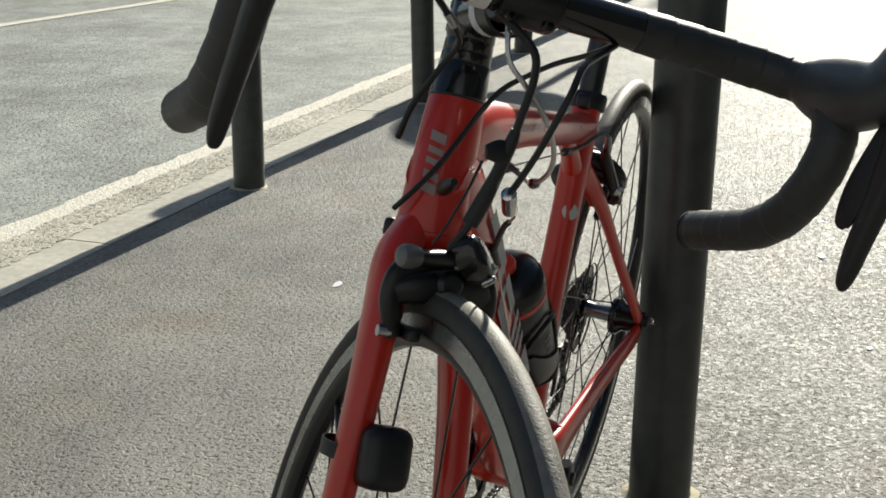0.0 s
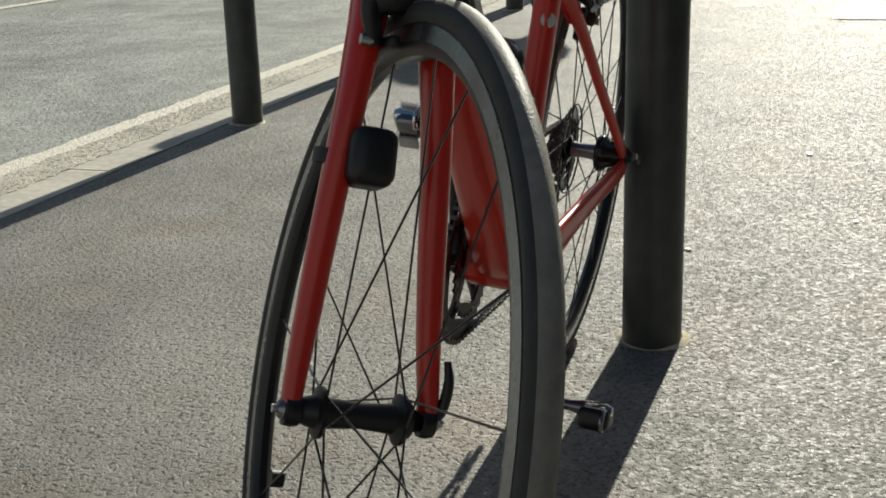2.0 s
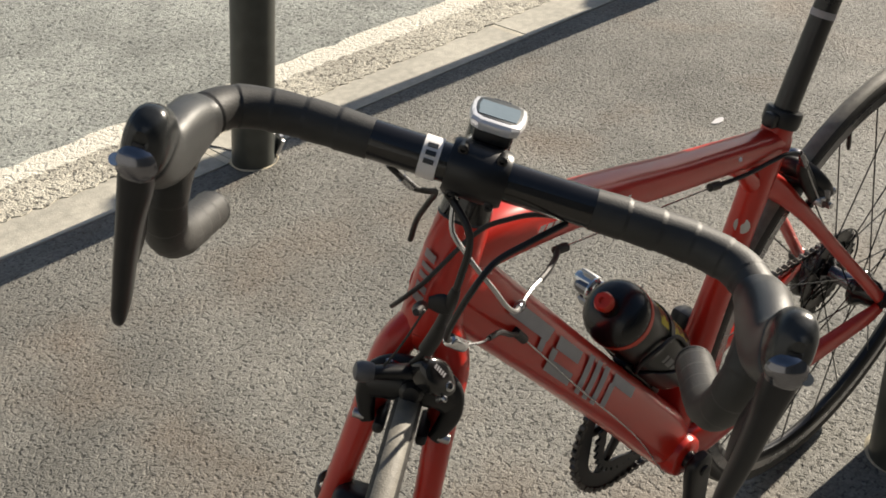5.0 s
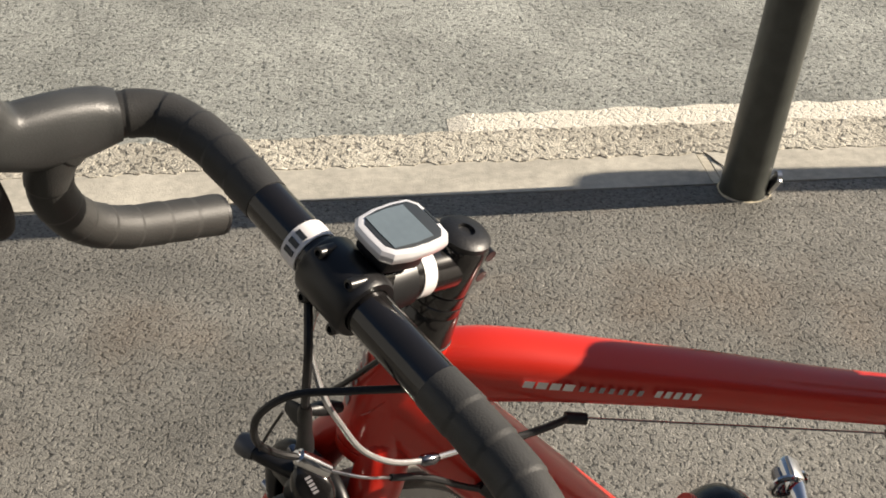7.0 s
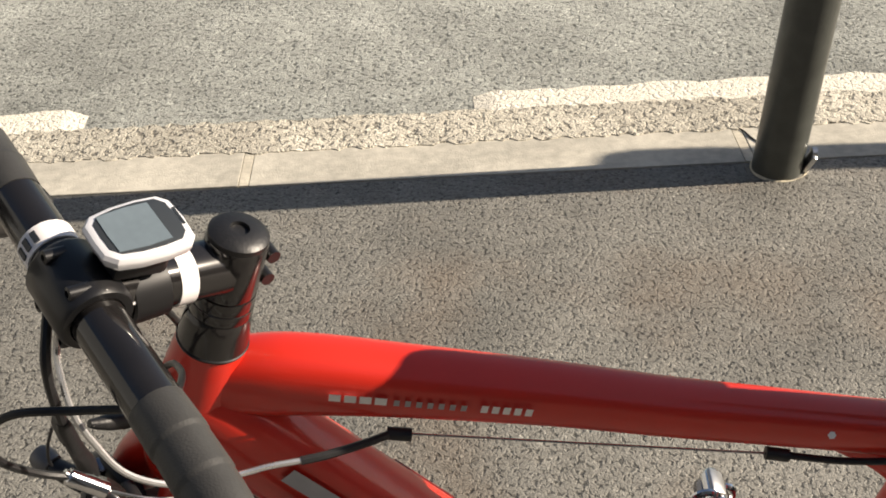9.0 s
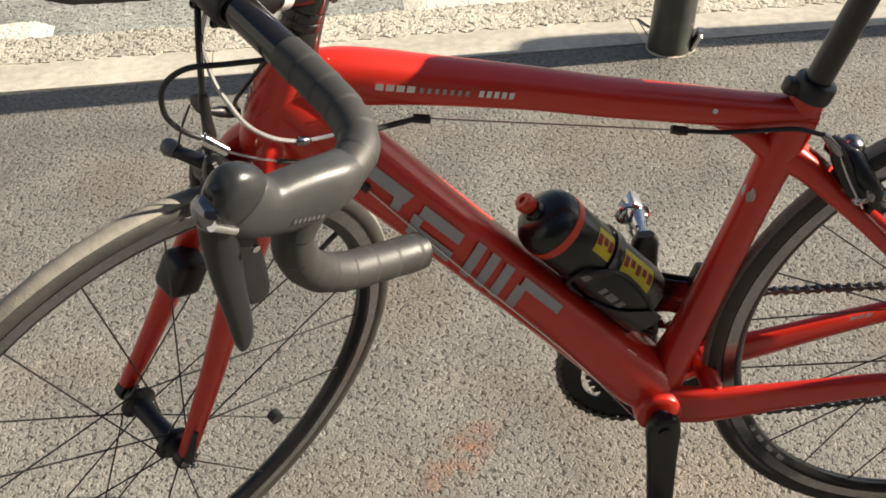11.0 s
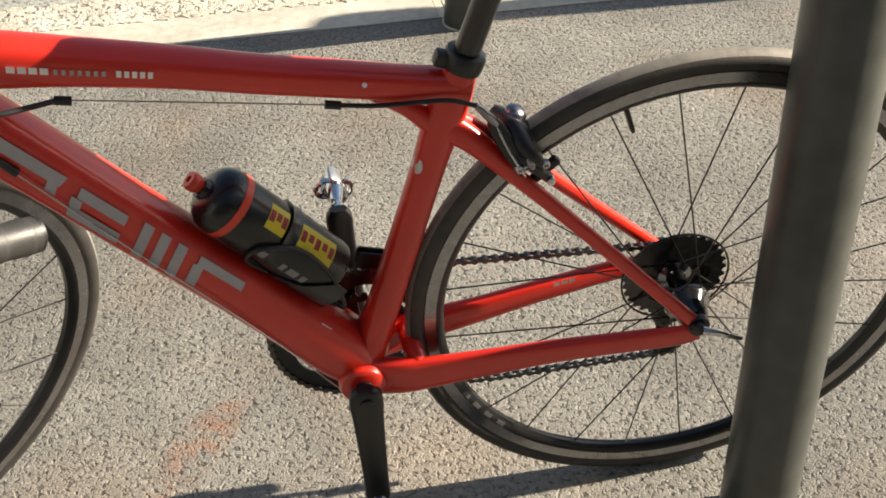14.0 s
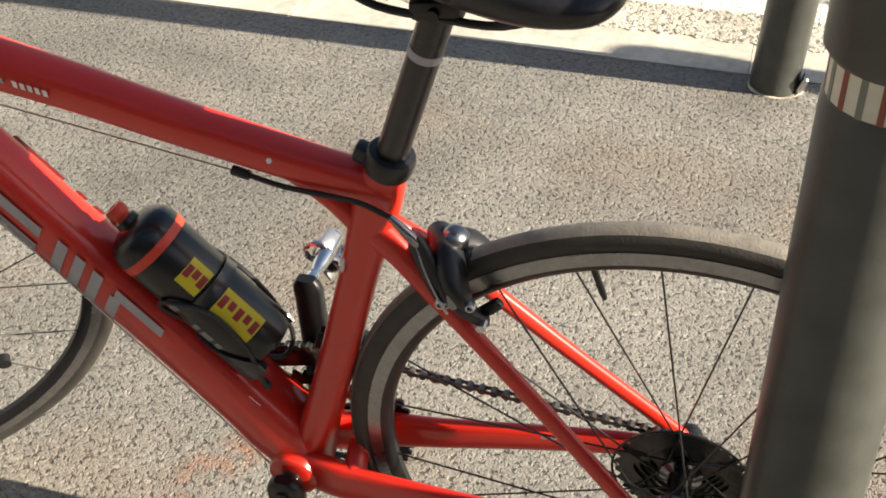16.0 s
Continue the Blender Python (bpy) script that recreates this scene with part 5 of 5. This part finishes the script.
cable([S(0.084, 0.080, -0.034), S(0.070, 0.068, -0.043), S(0.056, 0.0506, -0.053), S(0.0466, 0.0335, -0.0665), S(0.0410, 0.0190, -0.0800), S(0.0390, 0.0070, -0.0990), S(0.0375, -0.0040, -0.1220), S(0.0350, -0.0150, -0.1450), S(0.0270, -0.0280, -0.1680), S(0.0120, -0.0360, -0.1850)], MATT_BLACK, 0.0022)
cable([(-0.655, -0.017, 0.6990), (-0.405, -0.012, 0.6600)], STEEL, 0.0009, "bare rear brake wire under the top tube", name="brake_wire")
cable([(-0.405, -0.012, 0.6600), (-0.36, -0.019, 0.6585), (-0.315, -0.0225, 0.660), (-0.288, -0.026, 0.661), (-0.262, -0.028, 0.653)], MATT_BLACK)
cable([(-0.722, -0.033, 0.640), (-0.62, -0.0335, 0.515), (-0.50, -0.0335, 0.372), (-0.41, -0.028, 0.245)], STEEL, 0.0009, "bare gear wire along the down tube", name="gear_wire")
for p, q in (((-0.666, -0.0175, 0.7005), (-0.650, -0.017, 0.6975)), ((-0.412, -0.012, 0.6615), (-0.396, -0.013, 0.659)), ((-0.728, -0.0315, 0.647), (-0.714, -0.0315, 0.630))):
    rod("cable_stop", [p, q], 0.0046, MATT_BLACK, bike, 12)

# -- speed sensor on the fork, quick release --
bm = fresh()
block(bm, (0.042, 0.038, 0.048), pose(0.050, -0.022, -0.368, 0, -8, 0), 0.011, 4)
sensor = part("speed_sensor", bm, MATT_BLACK, bike, "black speed sensor strapped to the fork", at=FORK)
bm = fresh()
lathe(bm, [(0.0165, -0.006), (0.0185, -0.006), (0.0185, 0.006), (0.0165, 0.006)], 20, pose(0.019, -0.0455, -0.370) @ Matrix.Diagonal((1.15, 0.75, 1, 1)), closed=True)
part("strap", bm, MATT_BLACK, sensor, at=FORK)
skin("quick_release_lever", [(RAKE, 0.060, -FORK_LONG, 0.006, 0.006), (RAKE + 0.004, 0.068, -FORK_LONG + 0.012, 0.005, 0.0055), (RAKE + 0.006, 0.070, -FORK_LONG + 0.034, 0.0045, 0.004), (RAKE + 0.004, 0.067, -FORK_LONG + 0.052, 0.003, 0.003)], BLACK, at=FORK, n=14)
for turn_x in (-90, 90):
    bm = fresh()
    lathe(bm, [(0, 0.055), (0.0095, 0.055), (0.0095, 0.064), (0.006, 0.068), (0, 0.068)], 18, Matrix.Translation((RAKE, 0, -FORK_LONG)) @ pose(0, 0, 0, turn_x))
    part("quick_release_nut", bm, DARK_CHROME, bike, at=FORK)
bm = fresh()
lathe(bm, [(0, 0.068), (0.009, 0.068), (0.009, 0.078), (0.005, 0.080), (0, 0.080)], 18, Matrix.Translation(HUB) @ pose(0, 0, 0, 90))
part("axle_nut", bm, BLACK, bike)
bm = fresh()
lathe(bm, [(0, 0.062), (0.012, 0.062), (0.0135, 0.066), (0.0135, 0.074), (0.010, 0.079), (0, 0.080)], 22, Matrix.Translation(HUB) @ pose(0, 0, 0, -90) @ pose(0, 0, 0, 0, 0, 0))
part("axle_nut", bm, BLACK, bike)
bm = fresh()
lathe(bm, [(0, 0.024), (0.0240, 0.024), (0.0275, 0.027), (0.0280, 0.031), (0.0265, 0.036), (0.0200, 0.043), (0.0185, 0.054), (0.014, 0.060), (0, 0.060)], 32, Matrix.Translation(HUB) @ pose(0, 0, 0, 90))
part("hub_end_cap", bm, GLOSS_BLACK, rear_wheel)
skin("quick_release_lever", [(0.002, -0.080, 0.338, 0.006, 0.006), (0.020, -0.083, 0.334, 0.0036, 0.0040), (0.038, -0.083, 0.325, 0.0026, 0.0032), (0.054, -0.080, 0.315, 0.0018, 0.0024)], STEEL, n=12, label="thin bare steel quick release lever")


# -- bottle cage (part of the bicycle) and bottle (a thing) --
def dt_point(s, o, y=0.0):
    return Vector((0.674 * s + 0.739 * o, y, -0.739 * s + 0.674 * o))


for sgn in (-1, 1):
    rod("cage_wire", [dt_point(-0.66, -0.060, sgn * 0.012), dt_point(-0.70, -0.050, sgn * 0.030), dt_point(-0.705, -0.024, sgn * 0.0405), dt_point(-0.67, -0.002, sgn * 0.034), dt_point(-0.62, -0.006, sgn * 0.034), dt_point(-0.575, -0.028, sgn * 0.036), dt_point(-0.568, -0.045, sgn * 0.018), dt_point(-0.60, -0.0605, sgn * 0.010)], 0.0026, MATT_BLACK, bike, 8, 5)
bm = fresh()
block(bm, (0.115, 0.020, 0.006), frame_of(dt_point(-0.628, -0.0605), DT, (0, 1, 0)), 0.002)
part("cage_spine", bm, MATT_BLACK, bike)

lean_m = pose(0, 0.006, 0) @ pose(0, 0, 0, LEAN)
bottle = thing("water_bottle", "black plastic water bottle with a red valve, held in the cage", "bottle", lean_m @ along(dt_point(-0.572, -0.0225), -DT))
bm = fresh()
lathe(bm, [(0, 0.024), (0.028, 0.024), (0.0345, 0.028), (0.0365, 0.036), (0.0365, 0.103), (0.0350, 0.108), (0.0350, 0.115), (0.0365, 0.120), (0.0365, 0.168), (0.0355, 0.172), (0, 0.172)], 40)
body = part("body", bm, BOTTLE, bottle)
bm = fresh()
lathe(bm, [(0.030, 0.170), (0.0375, 0.172), (0.0378, 0.181), (0.030, 0.183)], 40, closed=True)
part("orange_ring", bm, BOTTLE_RED, bottle, "red-orange ring under the lid")
bm = fresh()
lathe(bm, [(0, 0.180), (0.0372, 0.180), (0.0370, 0.187), (0.0350, 0.195), (0.029, 0.202), (0.018, 0.207), (0.0125, 0.208), (0.0115, 0.214), (0, 0.214)], 40)
lid = part("lid", bm, BOTTLE, bottle, "ribbed black screw lid")
for k in range(28):
    bm = fresh()
    block(bm, (0.0010, 0.0022, 0.005), pose(0, 0, 0.1855, 0, 0, k * 360 / 28) @ pose(0.0366, 0, 0))
    part("rib", bm, BOTTLE, lid, smooth=0)
bm = fresh()
lathe(bm, [(0, 0.210), (0.0080, 0.210), (0.0080, 0.216), (0.0100, 0.218), (0.0108, 0.225), (0.0090, 0.229), (0.004, 0.229), (0.004, 0.226), (0, 0.226)], 24)
part("valve", bm, BOTTLE_RED, bottle, "red push-pull drinking valve")


def wrap(bm, z0, z1, a0, a1, r, steps=14):
    prev = None
    for i in range(steps + 1):
        a = radians(a0 + (a1 - a0) * i / steps)
        col = [bm.verts.new((r * math.cos(a), r * math.sin(a), z)) for z in (z0, z1)]
        if prev:
            bm.faces.new((prev[0], col[0], col[1], prev[1]))
        prev = col


inv = (lean_m @ along(dt_point(-0.572, -0.0225), -DT)).inverted().to_3x3()
toward = inv @ (lean_m.to_3x3() @ Vector((0, -1, 0)))
upward = inv @ (lean_m.to_3x3() @ Vector((0.739, 0, 0.674)))
A_LEFT = math.degrees(math.atan2(toward.y, toward.x))
A_UP = math.degrees(math.atan2(upward.y, upward.x))
turn = 1 if ((A_UP - A_LEFT + 180) % 360 - 180) > 0 else -1
for z0, z1 in ((0.052, 0.1015), (0.1205, 0.146)):
    bm = fresh()
    wrap(bm, z0, z1, A_LEFT + turn * 32, A_LEFT + turn * 78, 0.0369)
    plate = part("label_panel", bm, YELLOW, body, "yellow printed panel")
    bm = fresh()
    count = 5 if z0 < 0.1 else 3
    for k in range(count):
        zz = z0 + (z1 - z0) * (k + 0.5) / count
        wrap(bm, zz - 0.0034, zz + 0.0034, A_LEFT + turn * (46 + 6 * (k % 2)), A_LEFT + turn * 66, 0.0371, 8)
    part("ink_mark", bm, MAROON, plate)
for z0, z1 in ((0.062, 0.069), (0.074, 0.087), (0.0915, 0.098), (0.119, 0.128)):
    bm = fresh()
    wrap(bm, z0, z1, A_LEFT - turn * 20, A_LEFT - turn * 4, 0.0370, 6)
    part("pale_mark", bm, DULL_INK, body, "dull grey printed mark", smooth=0)

# the cage's own shell: a clip over the waist of the bottle and two wings round its foot
cage_m = along(dt_point(-0.572, -0.0225), -DT)


def shell(name, rows, label=""):
    """A curved plate round the bottle: rows of height, first and last angle, radius."""
    bm = fresh()
    skins = []
    for z, a0, a1, r in glide(rows, 4):
        ring = []
        for rr in (r, r + 0.0022):
            ring.append([bm.verts.new((rr * math.cos(radians(a)), rr * math.sin(radians(a)), z)) for a in np.linspace(a0, a1, 15)])
        skins.append(ring[0] + ring[1][::-1])
    for p, q in zip(skins, skins[1:]):
        for j in range(len(p)):
            bm.faces.new((p[j], p[(j + 1) % len(p)], q[(j + 1) % len(p)], q[j]))
    bm.faces.new(skins[0][::-1])
    bm.faces.new(skins[-1])
    part(name, bm, CARBON, bike, label, at=cage_m)


shell("cage_clip", [(0.1045, A_UP - 62, A_UP + 62, 0.0372), (0.1085, A_UP - 74, A_UP + 74, 0.0366), (0.1135, A_UP - 74, A_UP + 74, 0.0366), (0.1175, A_UP - 62, A_UP + 62, 0.0372)], "black clip over the waist of the bottle")
for low, high in ((A_UP + 72, A_UP + 172), (A_UP - 172, A_UP - 72)):
    tip = low if high > A_UP + 100 else high
    base = high if tip == low else low
    shell("cage_wing", [(0.016, min(tip, base), max(tip, base), 0.0368), (0.030, min(tip, base), max(tip, base), 0.0374), (0.046, *sorted((tip + (base - tip) * 0.18, base)), 0.0374), (0.062, *sorted((tip + (base - tip) * 0.42, base)), 0.0374), (0.085, *sorted((tip + (base - tip) * 0.66, base)), 0.0374)], "glossy black wing of the bottle cage")

# -- cycle computer on the stem --
computer = thing("cycle_computer", "small silver cycle computer with a grey display", "computer",
                 lean_m @ STEER @ Matrix.Translation((0.069, 0.002, 0.017)) @ pose(0, 0, 0, 0, 5, 0))
SHELL = [(0.0270, 0.0125), (0.0275, 0.0), (0.0270, -0.0125), (0.0215, -0.0190), (0.0080, -0.0218), (-0.0080, -0.0224), (-0.0210, -0.0210), (-0.0262, -0.0150), (-0.0275, 0.0), (-0.0262, 0.0150), (-0.0210, 0.0210), (-0.0080, 0.0224), (0.0080, 0.0218), (0.0215, 0.0190)]
bm = fresh()
layered(bm, SHELL, [(-0.0050, 0.84), (-0.0040, 0.93), (0.0006, 1.0), (0.0022, 1.0), (0.0045, 0.95), (0.0056, 0.86)])
case = part("case", bm, CASE, computer, smooth=28)
bm = fresh()
layered(bm, SHELL, [(0.0050, 0.82), (0.0060, 0.82), (0.0062, 0.80)])
bezel = part("bezel", bm, DARK_INK, computer)
bm = fresh()
layered(bm, [(0.0165, 0.0145), (0.0170, 0.0), (0.0165, -0.0145), (0.0, -0.0160), (-0.0140, -0.0152), (-0.0140, 0.0152), (0.0, 0.0160)], [(0.0058, 1.0), (0.0068, 1.0)], pose(0.002, 0, 0))
display = part("display", bm, SCREEN, bezel, "blue-grey liquid crystal display")
bm = fresh()
lathe(bm, [(0.0185, -0.012), (0.0205, -0.011), (0.0208, 0.000), (0.0205, 0.011), (0.0185, 0.012)], 28, pose(-0.004, -0.002, -0.043, 0, 90, 0), closed=True)
part("strap", bm, BLACK, computer, "black rubber mounting strap")
bm = fresh()
block(bm, (0.0016, 0.014, 0.0006), pose(-0.0236, 0, 0.0058))
part("maker_mark", bm, DARK_INK, computer, smooth=0)
bm = fresh()
block(bm, (0.034, 0.030, 0.016), pose(0.004, 0, -0.011, 0, -10), 0.004)
part("mount", bm, MATT_BLACK, computer)

# ---- the far side: building, cars, wall and hedge ----
FACADE = material("grey_plaster", (0.16, 0.17, 0.18), 0.9, grain=0.15, grain_scale=3, bump=0.3, bump_scale=30)
SLATE = material("roof_slate", (0.05, 0.05, 0.06), 0.7, grain=0.2, grain_scale=8)
GLASS_DARK = material("dark_window_glass", (0.02, 0.025, 0.03), 0.06, grain=0.1, grain_scale=2)
CAR_DARK = material("dark_car_paint", (0.018, 0.022, 0.035), 0.25, grain=0.1, grain_scale=3, coat=0.5)
CAR_RED = material("red_car_paint", (0.45, 0.03, 0.025), 0.3, grain=0.1, grain_scale=3, coat=0.5)
LAMP_RED = material("red_lamp_plastic", (0.5, 0.02, 0.02), 0.2, grain=0.05, grain_scale=10)
HEDGE = material("hedge_leaf", (0.035, 0.06, 0.022), 0.6, grain=0.4, grain_scale=6)

house = thing("apartment_building", "plain grey plastered building standing in its own shade", "building", pose(24.4, -7.35, 0))
bm = fresh()
block(bm, (10, 17, 6.6), pose(5, 0, 3.3))
part("wall", bm, FACADE, house, smooth=0)
bm = fresh()
block(bm, (10.5, 17.4, 0.28), pose(5, 0, 6.74), 0.03)
part("roof", bm, SLATE, house, smooth=0)
# unseen stack, added so the shade on the pavement reaches further here
bm = fresh()
block(bm, (0.6, 0.42, 1.5), pose(0.35, 8.3, 7.55), 0.02)
part("shade_chimney", bm, FACADE, house, smooth=0)
for floor_z in (1.1, 4.0):
    for k in range(6):
        wy = -7.0 + 2.75 * k
        bm = fresh()
        for dx, dz, sx, sz in ((0, 0.75, 1.24, 0.07), (0, -0.75, 1.24, 0.07), (-0.58, 0, 0.07, 1.43), (0.58, 0, 0.07, 1.43), (0, 0, 0.05, 1.43)):
            block(bm, (0.09, sx, sz), pose(-0.035, wy + dx, floor_z + 0.75 + dz))
        window = part("window", bm, WHITE_DECAL, house, "white framed window", smooth=0)
        bm = fresh()
        block(bm, (0.02, 1.1, 1.43), pose(-0.012, wy, floor_z + 0.75))
        part("pane", bm, GLASS_DARK, window, smooth=0)

# unseen plain walls behind the walk, added to hold back skylight
for nm, size, at in (("shade_wall_west", (0.4, 44, 8.5), (-12.0, 4, 4.2)), ("shade_wall_south", (52, 0.4, 8.5), (14.2, -8.6, 4.2))):
    bm = fresh()
    block(bm, size, None, 0.02, 1)
    wall = part(nm, bm, FACADE, None, smooth=0)
    wall.matrix_world = pose(*at)
    tagged(wall, "plain grey plastered wall out of view, added to cut the skylight", "wall", kind="structure")

bm = fresh()
block(bm, (40, 0.3, 1.5), pose(0, 0, 0.75), 0.02)
low_wall = part("garden_wall", bm, FACADE, None, smooth=0)
low_wall.matrix_world = pose(28, 7.3, -0.02, 0, 0, -10.5)
tagged(low_wall, "low dark plastered wall along the far pavement", "wall", kind="structure")

bm = fresh()
rnd = random.Random(5)
for _ in range(9000):
    c = Vector((rnd.uniform(-20, 20), rnd.gauss(0, 0.45), rnd.uniform(0.1, 2.6)))
    u = Vector((rnd.gauss(0, 1), rnd.gauss(0, 1), rnd.gauss(0, 1))).normalized() * 0.16
    w = u.cross(Vector((rnd.gauss(0, 1), rnd.gauss(0, 1), rnd.gauss(0, 1)))).normalized() * 0.09
    bm.faces.new([bm.verts.new(c + d) for d in (-u, w, u, -w)])
hedge = part("hedge", bm, HEDGE, None, smooth=0)
hedge.matrix_world = pose(28.3, 8.6, 0, 0, 0, -10.5)
tagged(hedge, "dense dark green hedge behind the wall", "hedge", kind="stuff")

bm = fresh()
prism(bm, [(12.4, 6.75), (14.4, 6.45), (16.0, 6.95), (24, 5.9), (24, 7.6), (14.5, 9.6), (12.9, 8.6)], 0.12)
island = part("far_pavement", bm, CONCRETE, None, smooth=0)
island.matrix_world = pose(0, 0, 0.03)
tagged(island, "pale raised pavement at the far road corner", "pavement", kind="structure")


def car(x, y, turn, paint, label):
    """A parked hatchback, its length along its own x axis."""
    auto = thing("parked_car", label, "car", pose(x, y, -0.01, 0, 0, turn), "cars parked across the road")
    bm = fresh()
    rows = [(-2.05, 0, 0.55, 0.60, 0.16), (-1.98, 0, 0.58, 0.78, 0.30), (-1.6, 0, 0.60, 0.86, 0.36), (-0.4, 0, 0.60, 0.88, 0.37),
            (0.8, 0, 0.60, 0.88, 0.37), (1.5, 0, 0.56, 0.84, 0.31), (1.95, 0, 0.50, 0.74, 0.22), (2.05, 0, 0.48, 0.6, 0.15)]
    loft(bm, glide(rows, 4), n=28, power=4.5)
    body = part("body", bm, paint, auto)
    bm = fresh()
    loft(bm, glide([(-1.85, 0, 0.95, 0.70, 0.02), (-1.5, 0, 1.12, 0.66, 0.22), (-0.6, 0, 1.19, 0.64, 0.29), (0.3, 0, 1.17, 0.64, 0.27), (1.0, 0, 0.97, 0.68, 0.04)], 5), n=24, power=3.5)
    part("cabin_glass", bm, GLASS_DARK, auto)
    bm = fresh()
    loft(bm, glide([(-1.55, 0, 1.38, 0.58, 0.015), (-0.6, 0, 1.475, 0.60, 0.02), (0.35, 0, 1.43, 0.58, 0.015)], 5), n=16, power=3)
    part("roof", bm, paint, auto)
    for z, x0, x1, y in ((0.97, -1.25, 0.85, 0.69), (1.40, -1.35, 0.25, 0.60)):
        for s in (-1, 1):
            bm = fresh()
            pipe(bm, [(x0, s * y, z - 0.02), ((x0 + x1) / 2, s * (y + 0.02), z), (x1, s * y, z - 0.03)], 0.016, 6, 4)
            part("window_trim", bm, CHROME, body)
    for s in (-1, 1):
        for sx in (-0.72, 0.42):
            bm = fresh()
            block(bm, (0.05, 0.05, 0.42), pose(sx, s * 0.655, 1.18, s * 9, 6 if sx < 0 else -16, 0), 0.01)
            part("window_pillar", bm, paint, body)
        bm = fresh()
        block(bm, (0.12, 0.20, 0.13), pose(0.72, s * 0.93, 0.98), 0.04, 3)
        part("door_mirror", bm, paint, body)
        bm = fresh()
        block(bm, (0.22, 0.34, 0.16), pose(1.93, s * 0.55, 0.66), 0.05, 3)
        part("headlight", bm, GLASS_DARK, body, "clear headlight")
        for dx in (-0.72, 0.46):
            bm = fresh()
            block(bm, (0.012, 0.012, 0.50), pose(dx, s * 0.879, 0.62), 0.003, 1)
            part("door_gap", bm, MATT_BLACK, body)
        bm = fresh()
        block(bm, (0.16, 0.22, 0.46), pose(-1.98, s * 0.62, 0.78), 0.04)
        part("tail_light", bm, LAMP_RED, body, "red tail light")
        bm = fresh()
        block(bm, (3.2, 0.03, 0.05), pose(0, s * 0.885, 0.30), 0.01)
        part("sill_trim", bm, ALLOY, body)
        bm = fresh()
        block(bm, (0.16, 0.03, 0.025), pose(-0.35, s * 0.892, 0.78), 0.008)
        part("door_handle", bm, CHROME, body)
        for wx in (-1.28, 1.27):
            bm = fresh()
            lathe(bm, [(0.19, -0.09), (0.29, -0.10), (0.31, -0.06), (0.31, 0.06), (0.29, 0.10), (0.19, 0.09)], 36, pose(wx, s * 0.80, 0.31, 90), closed=True)
            wheel = part("wheel", bm, TYRE, auto)
            bm = fresh()
            lathe(bm, [(0.0, -0.03), (0.19, -0.05), (0.205, -0.095), (0.205, 0.095), (0.19, 0.05), (0.0, 0.03)], 30, pose(wx, s * 0.80, 0.31, 90))
            for k in range(5):
                block(bm, (0.36, 0.05, 0.03), pose(wx, s * 0.875, 0.31, 90) @ pose(0, 0, 0, 0, 0, 36 * k), 0.008)
            part("rim", bm, ALLOY, wheel)
    return auto


car(11.75, 8.55, 171, CAR_DARK, "dark blue hatchback parked across the road")
car(6.3, 9.6, -9, CAR_RED, "red hatchback parked across the road")
